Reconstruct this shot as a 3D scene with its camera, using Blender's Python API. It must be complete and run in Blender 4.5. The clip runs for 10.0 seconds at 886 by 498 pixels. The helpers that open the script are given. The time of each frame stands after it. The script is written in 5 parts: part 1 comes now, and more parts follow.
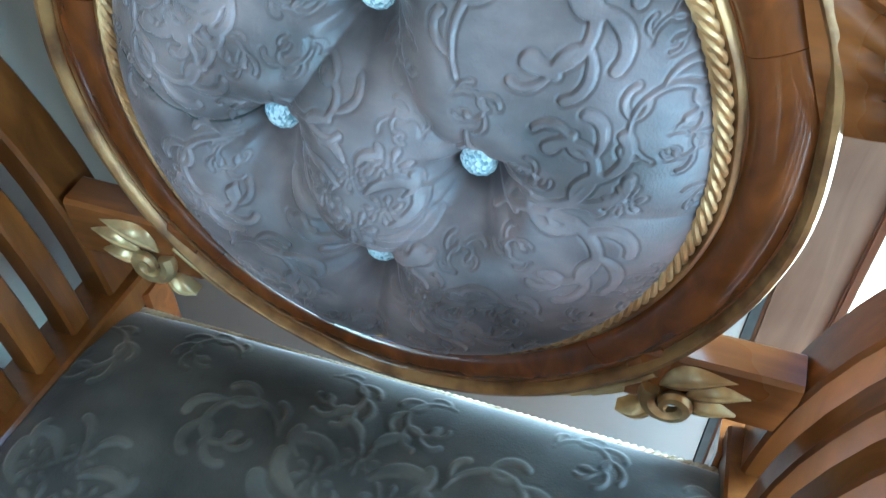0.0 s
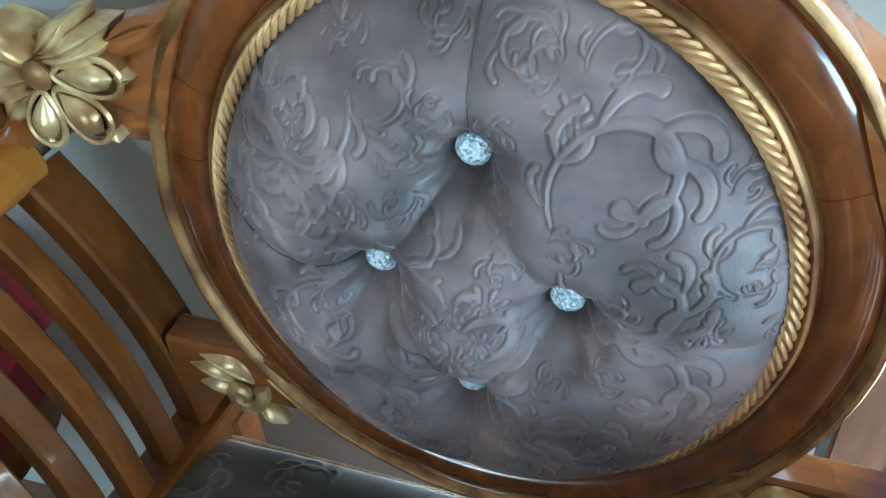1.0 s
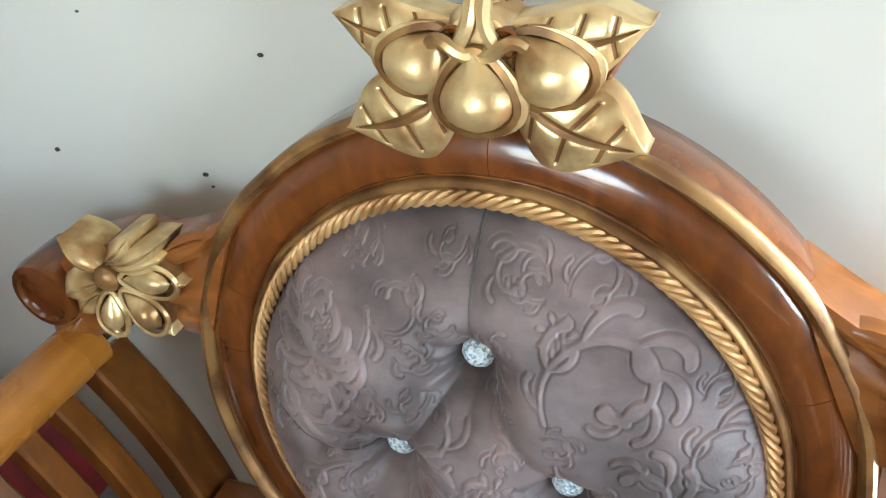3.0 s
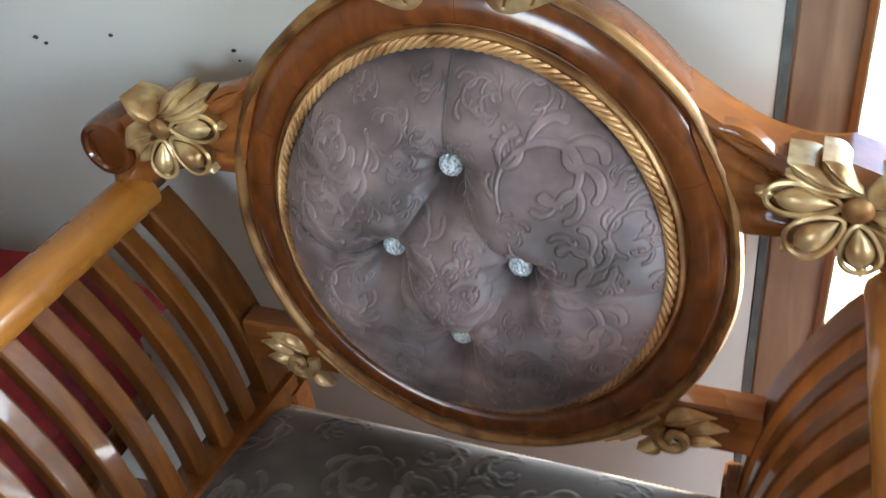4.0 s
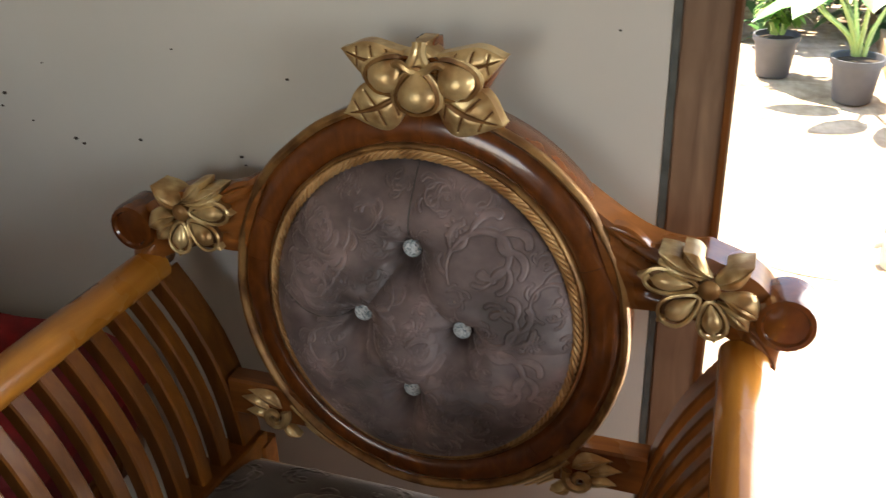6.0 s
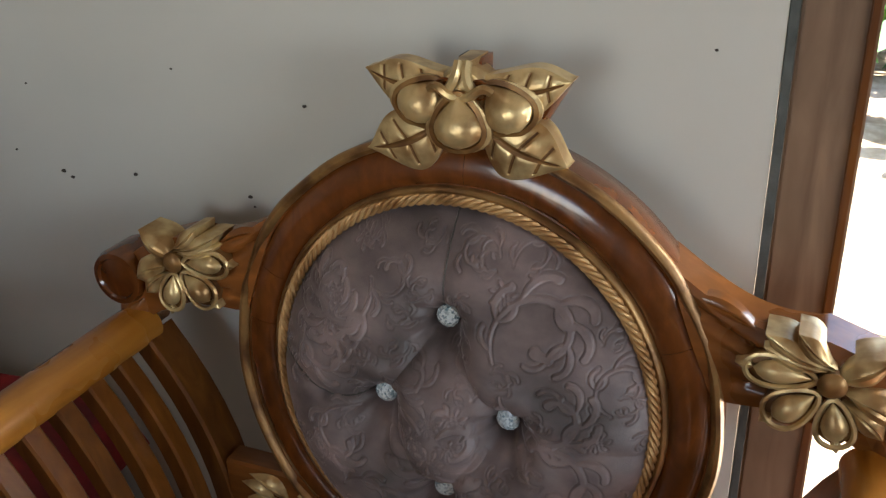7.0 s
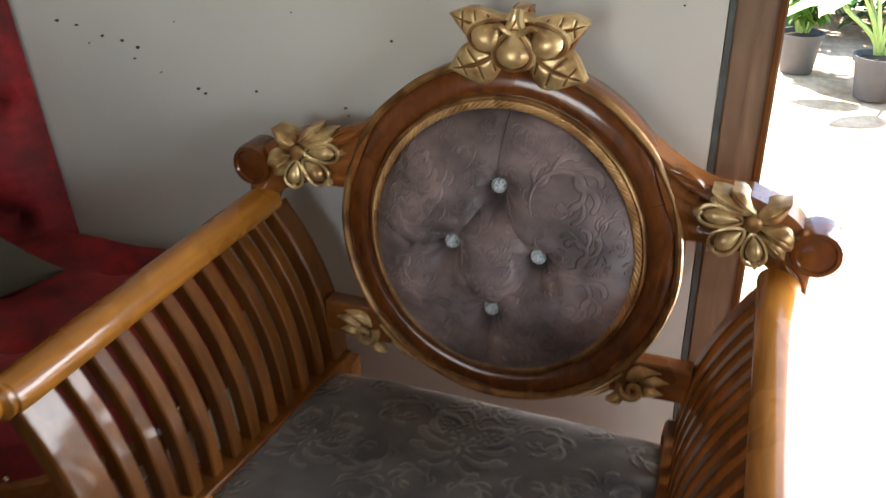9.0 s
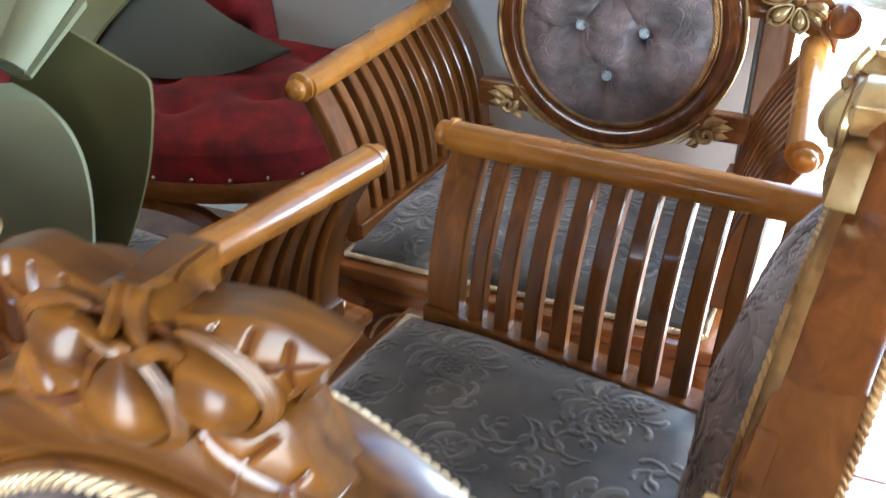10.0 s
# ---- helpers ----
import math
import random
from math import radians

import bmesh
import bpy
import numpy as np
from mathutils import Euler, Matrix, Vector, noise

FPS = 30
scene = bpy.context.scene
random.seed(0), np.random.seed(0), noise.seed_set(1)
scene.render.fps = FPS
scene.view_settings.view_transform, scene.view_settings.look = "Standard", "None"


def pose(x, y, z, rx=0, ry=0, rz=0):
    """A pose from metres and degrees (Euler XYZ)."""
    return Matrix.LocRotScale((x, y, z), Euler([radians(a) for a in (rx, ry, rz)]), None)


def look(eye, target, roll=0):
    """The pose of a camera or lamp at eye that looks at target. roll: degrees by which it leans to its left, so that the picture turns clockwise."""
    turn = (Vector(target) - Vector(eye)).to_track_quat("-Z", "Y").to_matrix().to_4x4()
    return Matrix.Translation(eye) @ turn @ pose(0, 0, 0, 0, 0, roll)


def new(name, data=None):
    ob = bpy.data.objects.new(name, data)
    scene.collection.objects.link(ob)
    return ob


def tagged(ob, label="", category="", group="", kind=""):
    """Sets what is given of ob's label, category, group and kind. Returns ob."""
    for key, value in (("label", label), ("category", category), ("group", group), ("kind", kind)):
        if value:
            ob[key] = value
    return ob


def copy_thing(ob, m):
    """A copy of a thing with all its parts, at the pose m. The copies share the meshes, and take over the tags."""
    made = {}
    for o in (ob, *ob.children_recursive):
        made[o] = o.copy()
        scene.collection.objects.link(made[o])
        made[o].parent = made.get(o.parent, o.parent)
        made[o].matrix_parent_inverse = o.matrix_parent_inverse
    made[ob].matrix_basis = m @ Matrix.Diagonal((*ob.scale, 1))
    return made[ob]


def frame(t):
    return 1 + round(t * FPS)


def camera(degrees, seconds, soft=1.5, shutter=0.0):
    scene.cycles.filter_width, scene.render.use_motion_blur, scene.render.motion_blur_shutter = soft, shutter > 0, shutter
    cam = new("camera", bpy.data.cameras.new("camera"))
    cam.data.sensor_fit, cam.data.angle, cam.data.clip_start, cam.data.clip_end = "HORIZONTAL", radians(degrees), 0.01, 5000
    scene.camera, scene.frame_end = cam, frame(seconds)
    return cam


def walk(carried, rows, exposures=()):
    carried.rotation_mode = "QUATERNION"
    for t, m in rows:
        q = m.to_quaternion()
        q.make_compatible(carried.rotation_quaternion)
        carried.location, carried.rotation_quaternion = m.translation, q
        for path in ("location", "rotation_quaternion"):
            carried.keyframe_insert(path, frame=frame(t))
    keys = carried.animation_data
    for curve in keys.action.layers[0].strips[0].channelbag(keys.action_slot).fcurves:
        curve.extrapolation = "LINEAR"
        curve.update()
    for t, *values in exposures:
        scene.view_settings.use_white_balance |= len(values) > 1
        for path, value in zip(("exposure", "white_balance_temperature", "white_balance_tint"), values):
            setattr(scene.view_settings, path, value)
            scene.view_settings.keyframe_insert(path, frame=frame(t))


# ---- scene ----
cam = camera(51.8, 10.0, soft=1.25, shutter=0.2)
ROWS = [
    (0.0, 0.1489, -0.5624, 1.0852, 42.85, 0.44, 16.24),
    (0.5, 0.1406, -0.5664, 1.1134, 46.61, 1.65, 15.35),
    (1.0, 0.1193, -0.5877, 1.1313, 49.37, 3.23, 16.78),
    (1.5, 0.1296, -0.5947, 1.1718, 52.46, 4.34, 18.06),
    (2.0, 0.1571, -0.5876, 1.2218, 55.29, 5.44, 18.34),
    (2.2, 0.1573, -0.5881, 1.222, 56.66, 5.36, 18.48),
    (3.5, 0.1932, -0.635, 1.2241, 56.33, 5.89, 19.97),
    (4.0, 0.2576, -0.8195, 1.242, 54.11, 6.2, 18.74),
    (4.5, 0.2795, -1.0673, 1.2993, 53.76, 4.55, 14.17),
    (5.0, 0.3117, -1.1205, 1.2869, 53.39, 2.14, 9.3),
    (5.5, 0.3278, -1.0873, 1.2976, 56.8, 1.89, 10.28),
    (6.0, 0.3257, -1.0644, 1.3118, 62.9, 1.85, 17.11),
    (6.2, 0.334, -1.0206, 1.3041, 63.01, 2.66, 19.44),
    (7.3, 0.2367, -0.8409, 1.2219, 66.94, 1.32, 20.06),
    (7.5, 0.2325, -0.833, 1.2138, 67.77, 0.85, 19.84),
    (8.0, 0.228, -0.8457, 1.2113, 67.72, 0.4, 19.58),
    (8.5, 0.2556, -0.952, 1.2345, 65.23, 0.63, 19.91),
    (9.0, 0.2947, -1.3026, 1.3321, 62.56, 0.35, 18.61),
    (9.5, 0.3273, -1.7008, 1.2953, 61.76, -0.0, 20.44),
    (10.0, 0.3339, -2.0076, 1.2636, 59.91, -0.13, 21.39),
]
EXPOSURES = [(0.0, 3.93, 4300, -20), (0.5, 3.68, 4400, -18), (1.0, 3.53, 4750, -15), (1.5, 3.68, 5000, -12), (2.0, 3.73, 5650, -4), (3.5, 3.48, 6000, 2), (4.0, 3.28, 5900, 4), (4.5, 2.48, 6000, 6), (5.0, 1.2, 6400, 8), (5.5, 0.13, 6700, 10),
             (6.0, 2.15, 7300, 12), (7.5, 2.23, 6400, 8), (8.5, 2.38, 6600, 9), (9.0, 2.48, 6800, 10), (9.5, 2.88, 6400, 8), (10.0, 3.48, 5700, 4)]
walk(cam, [(t, pose(x, y, z, rx, ry, rz)) for t, x, y, z, rx, ry, rz in ROWS], EXPOSURES)

# ---- light ----
world = bpy.data.worlds.new("sky")
scene.world = world
world.use_nodes = True
wn = world.node_tree
sky = wn.nodes.new("ShaderNodeTexSky")
sky.sky_type, sky.sun_disc = "NISHITA", False
sky.sun_elevation, sky.sun_rotation = radians(70), radians(-47)
wn.links.new(sky.outputs[0], wn.nodes["Background"].inputs[0])
wn.nodes["Background"].inputs[1].default_value = 0.15
sun = new("sun", bpy.data.lights.new("sun", "SUN"))
sun.data.energy, sun.data.angle, sun.data.color = 4.5, radians(0.5), (1.0, 0.95, 0.87)
sun.matrix_world = look((-2.6, 2.4, 10), (0, 0, 0))


def area(name, place, target, sx, sy, power, color):
    lamp = bpy.data.lights.new(name, "AREA")
    lamp.shape, lamp.size, lamp.size_y, lamp.energy, lamp.color = "RECTANGLE", sx, sy, power, color
    ob = new(name, lamp)
    ob.matrix_world = look(place, target)
    return ob


# weak overhead fill, added; no skylight is known here
area("added_top_fill", (-0.75, -1.1, 2.84), (-0.75, -1.1, 0), 0.8, 0.9, 0.3, (0.98, 0.99, 1.0))
# frontal fill from behind the camera, added with a made-up doorway
area("added_rear_fill", (-0.65, -4.42, 0.95), (-0.2, 0, 0.8), 1.5, 1.7, 10.5, (1.0, 0.99, 0.97))
# fill from the right, added; its window is out of view
area("added_side_fill", (2.52, -1.6, 1.3), (0, -0.7, 0.7), 1.4, 0.6, 6.0, (0.93, 0.97, 1.0))
area("doorway_daylight", (1.12, 0.12, 0.75), (0.3, -1.6, 0.6), 0.9, 1.3, 11.0, (0.94, 0.97, 1.0))


# ---- materials ----
def material(name):
    m = bpy.data.materials.new(name)
    m.use_nodes = True
    return m, m.node_tree.nodes, m.node_tree.links, m.node_tree.nodes["Principled BSDF"]


def tex(nodes, links, scale, stretch=(1, 1, 1), detail=6, kind="ShaderNodeTexNoise", coords="Object"):
    tc = nodes.new("ShaderNodeTexCoord")
    mp = nodes.new("ShaderNodeMapping")
    mp.inputs["Scale"].default_value = stretch
    n = nodes.new(kind)
    n.inputs["Scale"].default_value = scale
    if kind == "ShaderNodeTexNoise":
        n.inputs["Detail"].default_value = detail
    links.new(tc.outputs[coords], mp.inputs[0])
    links.new(mp.outputs[0], n.inputs[0])
    return n


def ramp(nodes, links, source, stops):
    r = nodes.new("ShaderNodeValToRGB")
    while len(r.color_ramp.elements) < len(stops):
        r.color_ramp.elements.new(0.5)
    for e, (at, c) in zip(r.color_ramp.elements, stops):
        e.position, e.color = at, (*c, 1)
    links.new(source, r.inputs[0])
    return r


def bump(nodes, links, source, bsdf, strength, distance):
    b = nodes.new("ShaderNodeBump")
    b.inputs["Strength"].default_value, b.inputs["Distance"].default_value = strength, distance
    links.new(source, b.inputs["Height"])
    links.new(b.outputs[0], bsdf.inputs["Normal"])
    return b


def mix(nodes, links, a, b, fac, mode="MULTIPLY"):
    m = nodes.new("ShaderNodeMix")
    m.data_type, m.blend_type = "RGBA", mode
    m.inputs[0].default_value = fac
    links.new(a, m.inputs[6])
    links.new(b, m.inputs[7])
    return m.outputs[2]


def wood(name, dark, light, stretch=(1, 1, 1), rough=0.28, coat=0.6):
    m, n, l, b = material(name)
    g = tex(n, l, 9, (stretch[0] * 5, stretch[1] * 5, stretch[2] * 5), 8)
    g.inputs["Distortion"].default_value = 0.8
    big = tex(n, l, 7, (1, 1, 1), 3)
    c = ramp(n, l, g.outputs[0], [(0.3, dark), (0.55, [(a + c) / 2 for a, c in zip(dark, light)]), (0.72, light)])
    c2 = ramp(n, l, big.outputs[0], [(0.3, (0.72, 0.68, 0.62)), (0.7, (1.12, 1.1, 1.05))])
    oi = n.new("ShaderNodeObjectInfo")
    c3 = ramp(n, l, oi.outputs["Random"], [(0.0, (0.78, 0.76, 0.74)), (1.0, (1.12, 1.1, 1.06))])
    l.new(mix(n, l, mix(n, l, c.outputs[0], c2.outputs[0], 0.8), c3.outputs[0], 0.8), b.inputs["Base Color"])
    rr = n.new("ShaderNodeMapRange")
    rr.inputs[3].default_value, rr.inputs[4].default_value = rough - 0.08, rough + 0.14
    l.new(big.outputs[0], rr.inputs[0])
    l.new(rr.outputs[0], b.inputs["Roughness"])
    b.inputs["Specular IOR Level"].default_value = 0.25
    b.inputs["Coat Weight"].default_value = coat * 0.75
    b.inputs["Coat Roughness"].default_value = 0.07
    fine = tex(n, l, 55, (1, 1, 1), 4)
    bump(n, l, fine.outputs[0], b, 0.12, 0.002)
    return m


ALONG_Y, ALONG_Z, ALONG_X = (1, 0.12, 1), (1, 1, 0.12), (0.12, 1, 1)
WOOD_LIGHT = wood("varnished_teak_rail", (0.3, 0.115, 0.016), (0.52, 0.225, 0.036), ALONG_Y, 0.24, 0.65)
WOOD_SLAT = wood("varnished_teak_slat", (0.095, 0.032, 0.006), (0.2, 0.075, 0.014), ALONG_Z, 0.3, 0.5)
WOOD_RING = wood("varnished_teak_ring", (0.085, 0.025, 0.006), (0.19, 0.06, 0.013), (1, 1, 0.5), 0.2, 0.9)
WOOD_FRAME = wood("varnished_teak_frame", (0.13, 0.043, 0.01), (0.27, 0.1, 0.024), ALONG_X, 0.26, 0.7)
WOOD_CARVED = wood("ungilded_carved_teak", (0.07, 0.023, 0.004), (0.27, 0.11, 0.013), ALONG_X, 0.32, 0.4)
WOOD_DOOR = wood("dull_doorframe_wood", (0.16, 0.105, 0.072), (0.28, 0.195, 0.135), ALONG_Z, 0.42, 0.2)


def gilt(name, color, dark, rough, metal=0.5):
    m, n, l, b = material(name)
    t = tex(n, l, 45, (1, 1, 1), 6)
    big = tex(n, l, 22, (1, 1, 1), 3)
    c = ramp(n, l, t.outputs[0], [(0.3, [(p + q) / 2 for p, q in zip(color, dark)]), (0.5, color), (0.75, [min(1, v * 1.15) for v in color])])
    g = ramp(n, l, big.outputs[0], [(0.4, [q / p for p, q in zip(color, dark)]), (0.54, (1, 1, 1))])
    l.new(mix(n, l, c.outputs[0], g.outputs[0], 0.75), b.inputs["Base Color"])
    b.inputs["Metallic"].default_value = metal
    b.inputs["Roughness"].default_value = rough
    t2 = tex(n, l, 260, (1, 1, 1), 3)
    bump(n, l, t2.outputs[0], b, 0.3, 0.001)
    return m


GOLD = gilt("gold_paint", (0.6, 0.46, 0.23), (0.24, 0.115, 0.032), 0.34, 0.6)
# brown glaze colour that also paints shade into cuts and hollows
GOLD_CUT_SHADE = gilt("brown_gold_shading_cuts", (0.2, 0.1, 0.03), (0.07, 0.025, 0.007), 0.45, 0.3)
GOLD_OLD = gilt("rubbed_gold_edge", (0.29, 0.16, 0.055), (0.09, 0.034, 0.01), 0.4)
ROPE = gilt("gold_rope_thread", (0.54, 0.34, 0.15), (0.3, 0.15, 0.05), 0.5)
ROPE_PALE = gilt("pale_rope_thread", (0.66, 0.54, 0.36), (0.45, 0.33, 0.2), 0.65)


def velvet(name, dark, light, rough=0.62, sheen=1.0, tint=(0.92, 0.85, 0.85), nap=34, pile=None, raised=None, spread=0.38, combed=0.0):
    """Velvet; raised: the factor on colour of the embossed figure, which the mesh carries as the attribute "figure"; combed: how far the pile lies upwards."""
    m, n, l, b = material(name)
    t = tex(n, l, 13, (1, 1, 1), 6)
    t2 = tex(n, l, nap, (1, 1, 1.8), 5)
    c = ramp(n, l, t.outputs[0], [(0.34, dark), (0.66, light)])
    c2 = ramp(n, l, t2.outputs[0], [(0.3, (0.72, 0.72, 0.72)), (0.7, (1.18, 1.18, 1.18))])
    col = mix(n, l, c.outputs[0], c2.outputs[0], 0.8)
    nap_level = ramp(n, l, t.outputs[0], [(0.34, (0.5, 0.5, 0.5)), (0.66, (1.05, 1.05, 1.05))]).outputs[0]
    if raised:
        at = n.new("ShaderNodeAttribute")
        at.attribute_name = "figure"
        lift = ramp(n, l, at.outputs["Fac"], [(0.0, (1, 1, 1)), (1.0, (raised, raised, raised))]).outputs[0]
        col = mix(n, l, col, lift, 1.0)
        nap_level = mix(n, l, nap_level, lift, 1.0)
    l.new(col, b.inputs["Base Color"])
    b.inputs["Roughness"].default_value = rough
    b.inputs["Sheen Weight"].default_value = sheen
    b.inputs["Sheen Roughness"].default_value = 0.42
    b.inputs["Sheen Tint"].default_value = (*tint, 1)
    t3 = tex(n, l, 600, (1, 1, 1), 2)
    nb = bump(n, l, t3.outputs[0], b, 0.25, 0.001)
    if combed:
        g, va, vn = n.new("ShaderNodeNewGeometry"), n.new("ShaderNodeVectorMath"), n.new("ShaderNodeVectorMath")
        va.inputs[1].default_value = (0, 0, combed)
        vn.operation = "NORMALIZE"
        l.new(g.outputs["Normal"], va.inputs[0])
        l.new(va.outputs[0], vn.inputs[0])
        l.new(vn.outputs[0], nb.inputs["Normal"])
    if pile:
        sh = n.new("ShaderNodeBsdfSheen")
        pc = ramp(n, l, t2.outputs[0], [(0.3, [v * 0.85 for v in pile]), (0.7, [min(1, v * 1.12) for v in pile])]).outputs[0]
        l.new(mix(n, l, pc, nap_level, 1.0), sh.inputs["Color"])
        sh.inputs["Roughness"].default_value = spread
        l.new(nb.outputs[0], sh.inputs["Normal"])
        add = n.new("ShaderNodeAddShader")
        l.new(b.outputs[0], add.inputs[0])
        l.new(sh.outputs[0], add.inputs[1])
        l.new(add.outputs[0], n["Material Output"].inputs[0])
    return m


VELVET = velvet("mauve_velvet", (0.06, 0.046, 0.045), (0.22, 0.17, 0.168), 0.45, 0.4, pile=(0.84, 0.735, 0.735), raised=1.2, spread=0.34, combed=0.35)
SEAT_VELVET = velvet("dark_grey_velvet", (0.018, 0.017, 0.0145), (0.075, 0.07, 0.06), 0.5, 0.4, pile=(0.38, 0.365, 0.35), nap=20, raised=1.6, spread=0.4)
RED = velvet("red_velvet", (0.09, 0.0025, 0.004), (0.25, 0.006, 0.009), 0.75, 0.3, (0.9, 0.2, 0.2))


def plain(name, color, rough, metal=0.0, vary=0.12, scale=12, bump_scale=90, bump_strength=0.1):
    m, n, l, b = material(name)
    t = tex(n, l, scale, (1, 1, 1), 6)
    c = ramp(n, l, t.outputs[0], [(0.3, [v * (1 - vary) for v in color]), (0.7, [min(1, v * (1 + vary)) for v in color])])
    l.new(c.outputs[0], b.inputs["Base Color"])
    b.inputs["Roughness"].default_value, b.inputs["Metallic"].default_value = rough, metal
    t2 = tex(n, l, bump_scale, (1, 1, 1), 4)
    bump(n, l, t2.outputs[0], b, bump_strength, 0.002)
    return m


WALL = plain("grey_white_wall_paint", (0.5, 0.51, 0.475), 0.75, 0, 0.06, 2.5, 60, 0.12)
MARK = plain("dark_wall_marks", (0.03, 0.025, 0.02), 0.8)
GAP = plain("dark_mortar_gap", (0.07, 0.08, 0.077), 0.9, 0, 0.3, 40, 120, 0.6)
# ceiling out of view; brown chosen to hold back bounced light
CEILING = plain("dark_unseen_ceiling", (0.22, 0.15, 0.09), 0.8, 0, 0.15)
# opaque white for the added pane that stops the sun
CEILING_PANE = plain("milky_sun_block", (0.8, 0.8, 0.8), 0.5, 0, 0.02)
# darker than WALL: keeps bounced light down on the walls out of view
UNSEEN_WALL = plain("unseen_wall_darkened", (0.34, 0.33, 0.3), 0.85, 0, 0.1)
FOAM = plain("olive_green_vinyl", (0.115, 0.112, 0.042), 0.5, 0, 0.12, 6, 260, 0.15)
FOAM_BACK = plain("pale_green_vinyl", (0.26, 0.28, 0.17), 0.55, 0, 0.08, 5, 260, 0.12)
FOAM_GREY = plain("grey_green_vinyl", (0.055, 0.059, 0.044), 0.6, 0, 0.12, 5, 200, 0.15)
BRASS = plain("brass_nail", (0.75, 0.62, 0.42), 0.25, 1.0)
POT = plain("dark_grey_plastic_pot", (0.09, 0.09, 0.1), 0.6)
SOIL = plain("potting_soil", (0.05, 0.035, 0.02), 0.95, 0, 0.4, 60)
BUCKET = plain("off_white_plastic", (0.62, 0.6, 0.5), 0.5, 0, 0.15, 20)
PIPE = plain("grey_pipe", (0.5, 0.51, 0.52), 0.4)
TEAL = plain("teal_plastic", (0.03, 0.3, 0.33), 0.4)
CRATE = plain("blue_grey_plastic", (0.14, 0.2, 0.34), 0.5)
SLAB = plain("white_cement_slab", (0.7, 0.68, 0.62), 0.8, 0, 0.12, 8)
SLAB_EDGE = plain("brown_cement_edge", (0.34, 0.23, 0.13), 0.85, 0, 0.2, 14)
GROUT = plain("pale_grout", (0.55, 0.52, 0.47), 0.9)


def leafy(name, dark, light):
    m, n, l, b = material(name)
    g = n.new("ShaderNodeNewGeometry")
    c = ramp(n, l, g.outputs["Random Per Island"], [(0.0, dark), (1.0, light)])
    l.new(c.outputs[0], b.inputs["Base Color"])
    b.inputs["Roughness"].default_value = 0.45
    b.inputs["Transmission Weight"].default_value = 0.0
    return m


LEAF = leafy("garden_leaves", (0.04, 0.12, 0.02), (0.2, 0.34, 0.05))
LEAF_DARK = leafy("hedge_leaves", (0.015, 0.05, 0.012), (0.06, 0.15, 0.03))
LEAF_BIG = plain("broad_green_leaf", (0.16, 0.36, 0.12), 0.35, 0, 0.2, 8)
FLOWER = leafy("orange_petals", (0.7, 0.13, 0.03), (0.8, 0.3, 0.05))
STEM = plain("green_stem", (0.25, 0.36, 0.12), 0.5)

m, n, l, b = material("weathered_cement_ground")
t1, t2, t3 = tex(n, l, 1.1, (1, 1, 1), 8), tex(n, l, 7, (1, 0.7, 1), 10), tex(n, l, 60, (1, 1, 1), 4)
t2.inputs["Distortion"].default_value = 0.5
c = mix(n, l, ramp(n, l, t1.outputs[0], [(0.3, (0.42, 0.32, 0.215)), (0.7, (0.6, 0.495, 0.365))]).outputs[0],
        ramp(n, l, t2.outputs[0], [(0.3, (0.68, 0.63, 0.58)), (0.46, (1.0, 1.0, 1.0)), (0.75, (1.15, 1.15, 1.15))]).outputs[0], 0.7)
t4 = tex(n, l, 26, (1, 0.6, 1), 8)
c = mix(n, l, c, ramp(n, l, t4.outputs[0], [(0.35, (0.74, 0.72, 0.7)), (0.6, (1.1, 1.1, 1.1))]).outputs[0], 0.5)
t5, t6 = tex(n, l, 4, (1, 1.3, 1), 10), tex(n, l, 9, (2.4, 0.4, 1), 9)
t5.inputs["Distortion"].default_value = 1.2
c = mix(n, l, c, ramp(n, l, t5.outputs[0], [(0.36, (0.74, 0.66, 0.58)), (0.5, (1.0, 1.0, 1.0)), (0.68, (1.22, 1.24, 1.26))]).outputs[0], 0.75)
c = mix(n, l, c, ramp(n, l, t6.outputs[0], [(0.4, (0.84, 0.8, 0.76)), (0.6, (1.12, 1.13, 1.15))]).outputs[0], 0.7)
l.new(c, b.inputs["Base Color"])
b.inputs["Roughness"].default_value = 0.9
bump(n, l, t3.outputs[0], b, 0.4, 0.004)
GROUND = m

m, n, l, b = material("terracotta_floor_tile")
t1 = tex(n, l, 9, (1, 1, 1), 6)
oi = n.new("ShaderNodeObjectInfo")
c = mix(n, l, ramp(n, l, t1.outputs[0], [(0.3, (0.27, 0.14, 0.1)), (0.7, (0.38, 0.22, 0.165))]).outputs[0],
        ramp(n, l, oi.outputs["Random"], [(0.0, (0.85, 0.85, 0.85)), (1.0, (1.1, 1.1, 1.1))]).outputs[0], 1.0)
l.new(c, b.inputs["Base Color"])
b.inputs["Roughness"].default_value = 0.25
TILE = m

m, n, l, b = material("cut_crystal")
t1 = tex(n, l, 420, (1, 1, 1), 2, "ShaderNodeTexVoronoi")
l.new(ramp(n, l, t1.outputs["Color"], [(0.2, (0.3, 0.42, 0.48)), (0.6, (0.82, 0.93, 0.97))]).outputs[0], b.inputs["Base Color"])
b.inputs["Metallic"].default_value = 0.15
b.inputs["Roughness"].default_value = 0.15
bump(n, l, t1.outputs["Distance"], b, 0.8, 0.002)
CRYSTAL = m


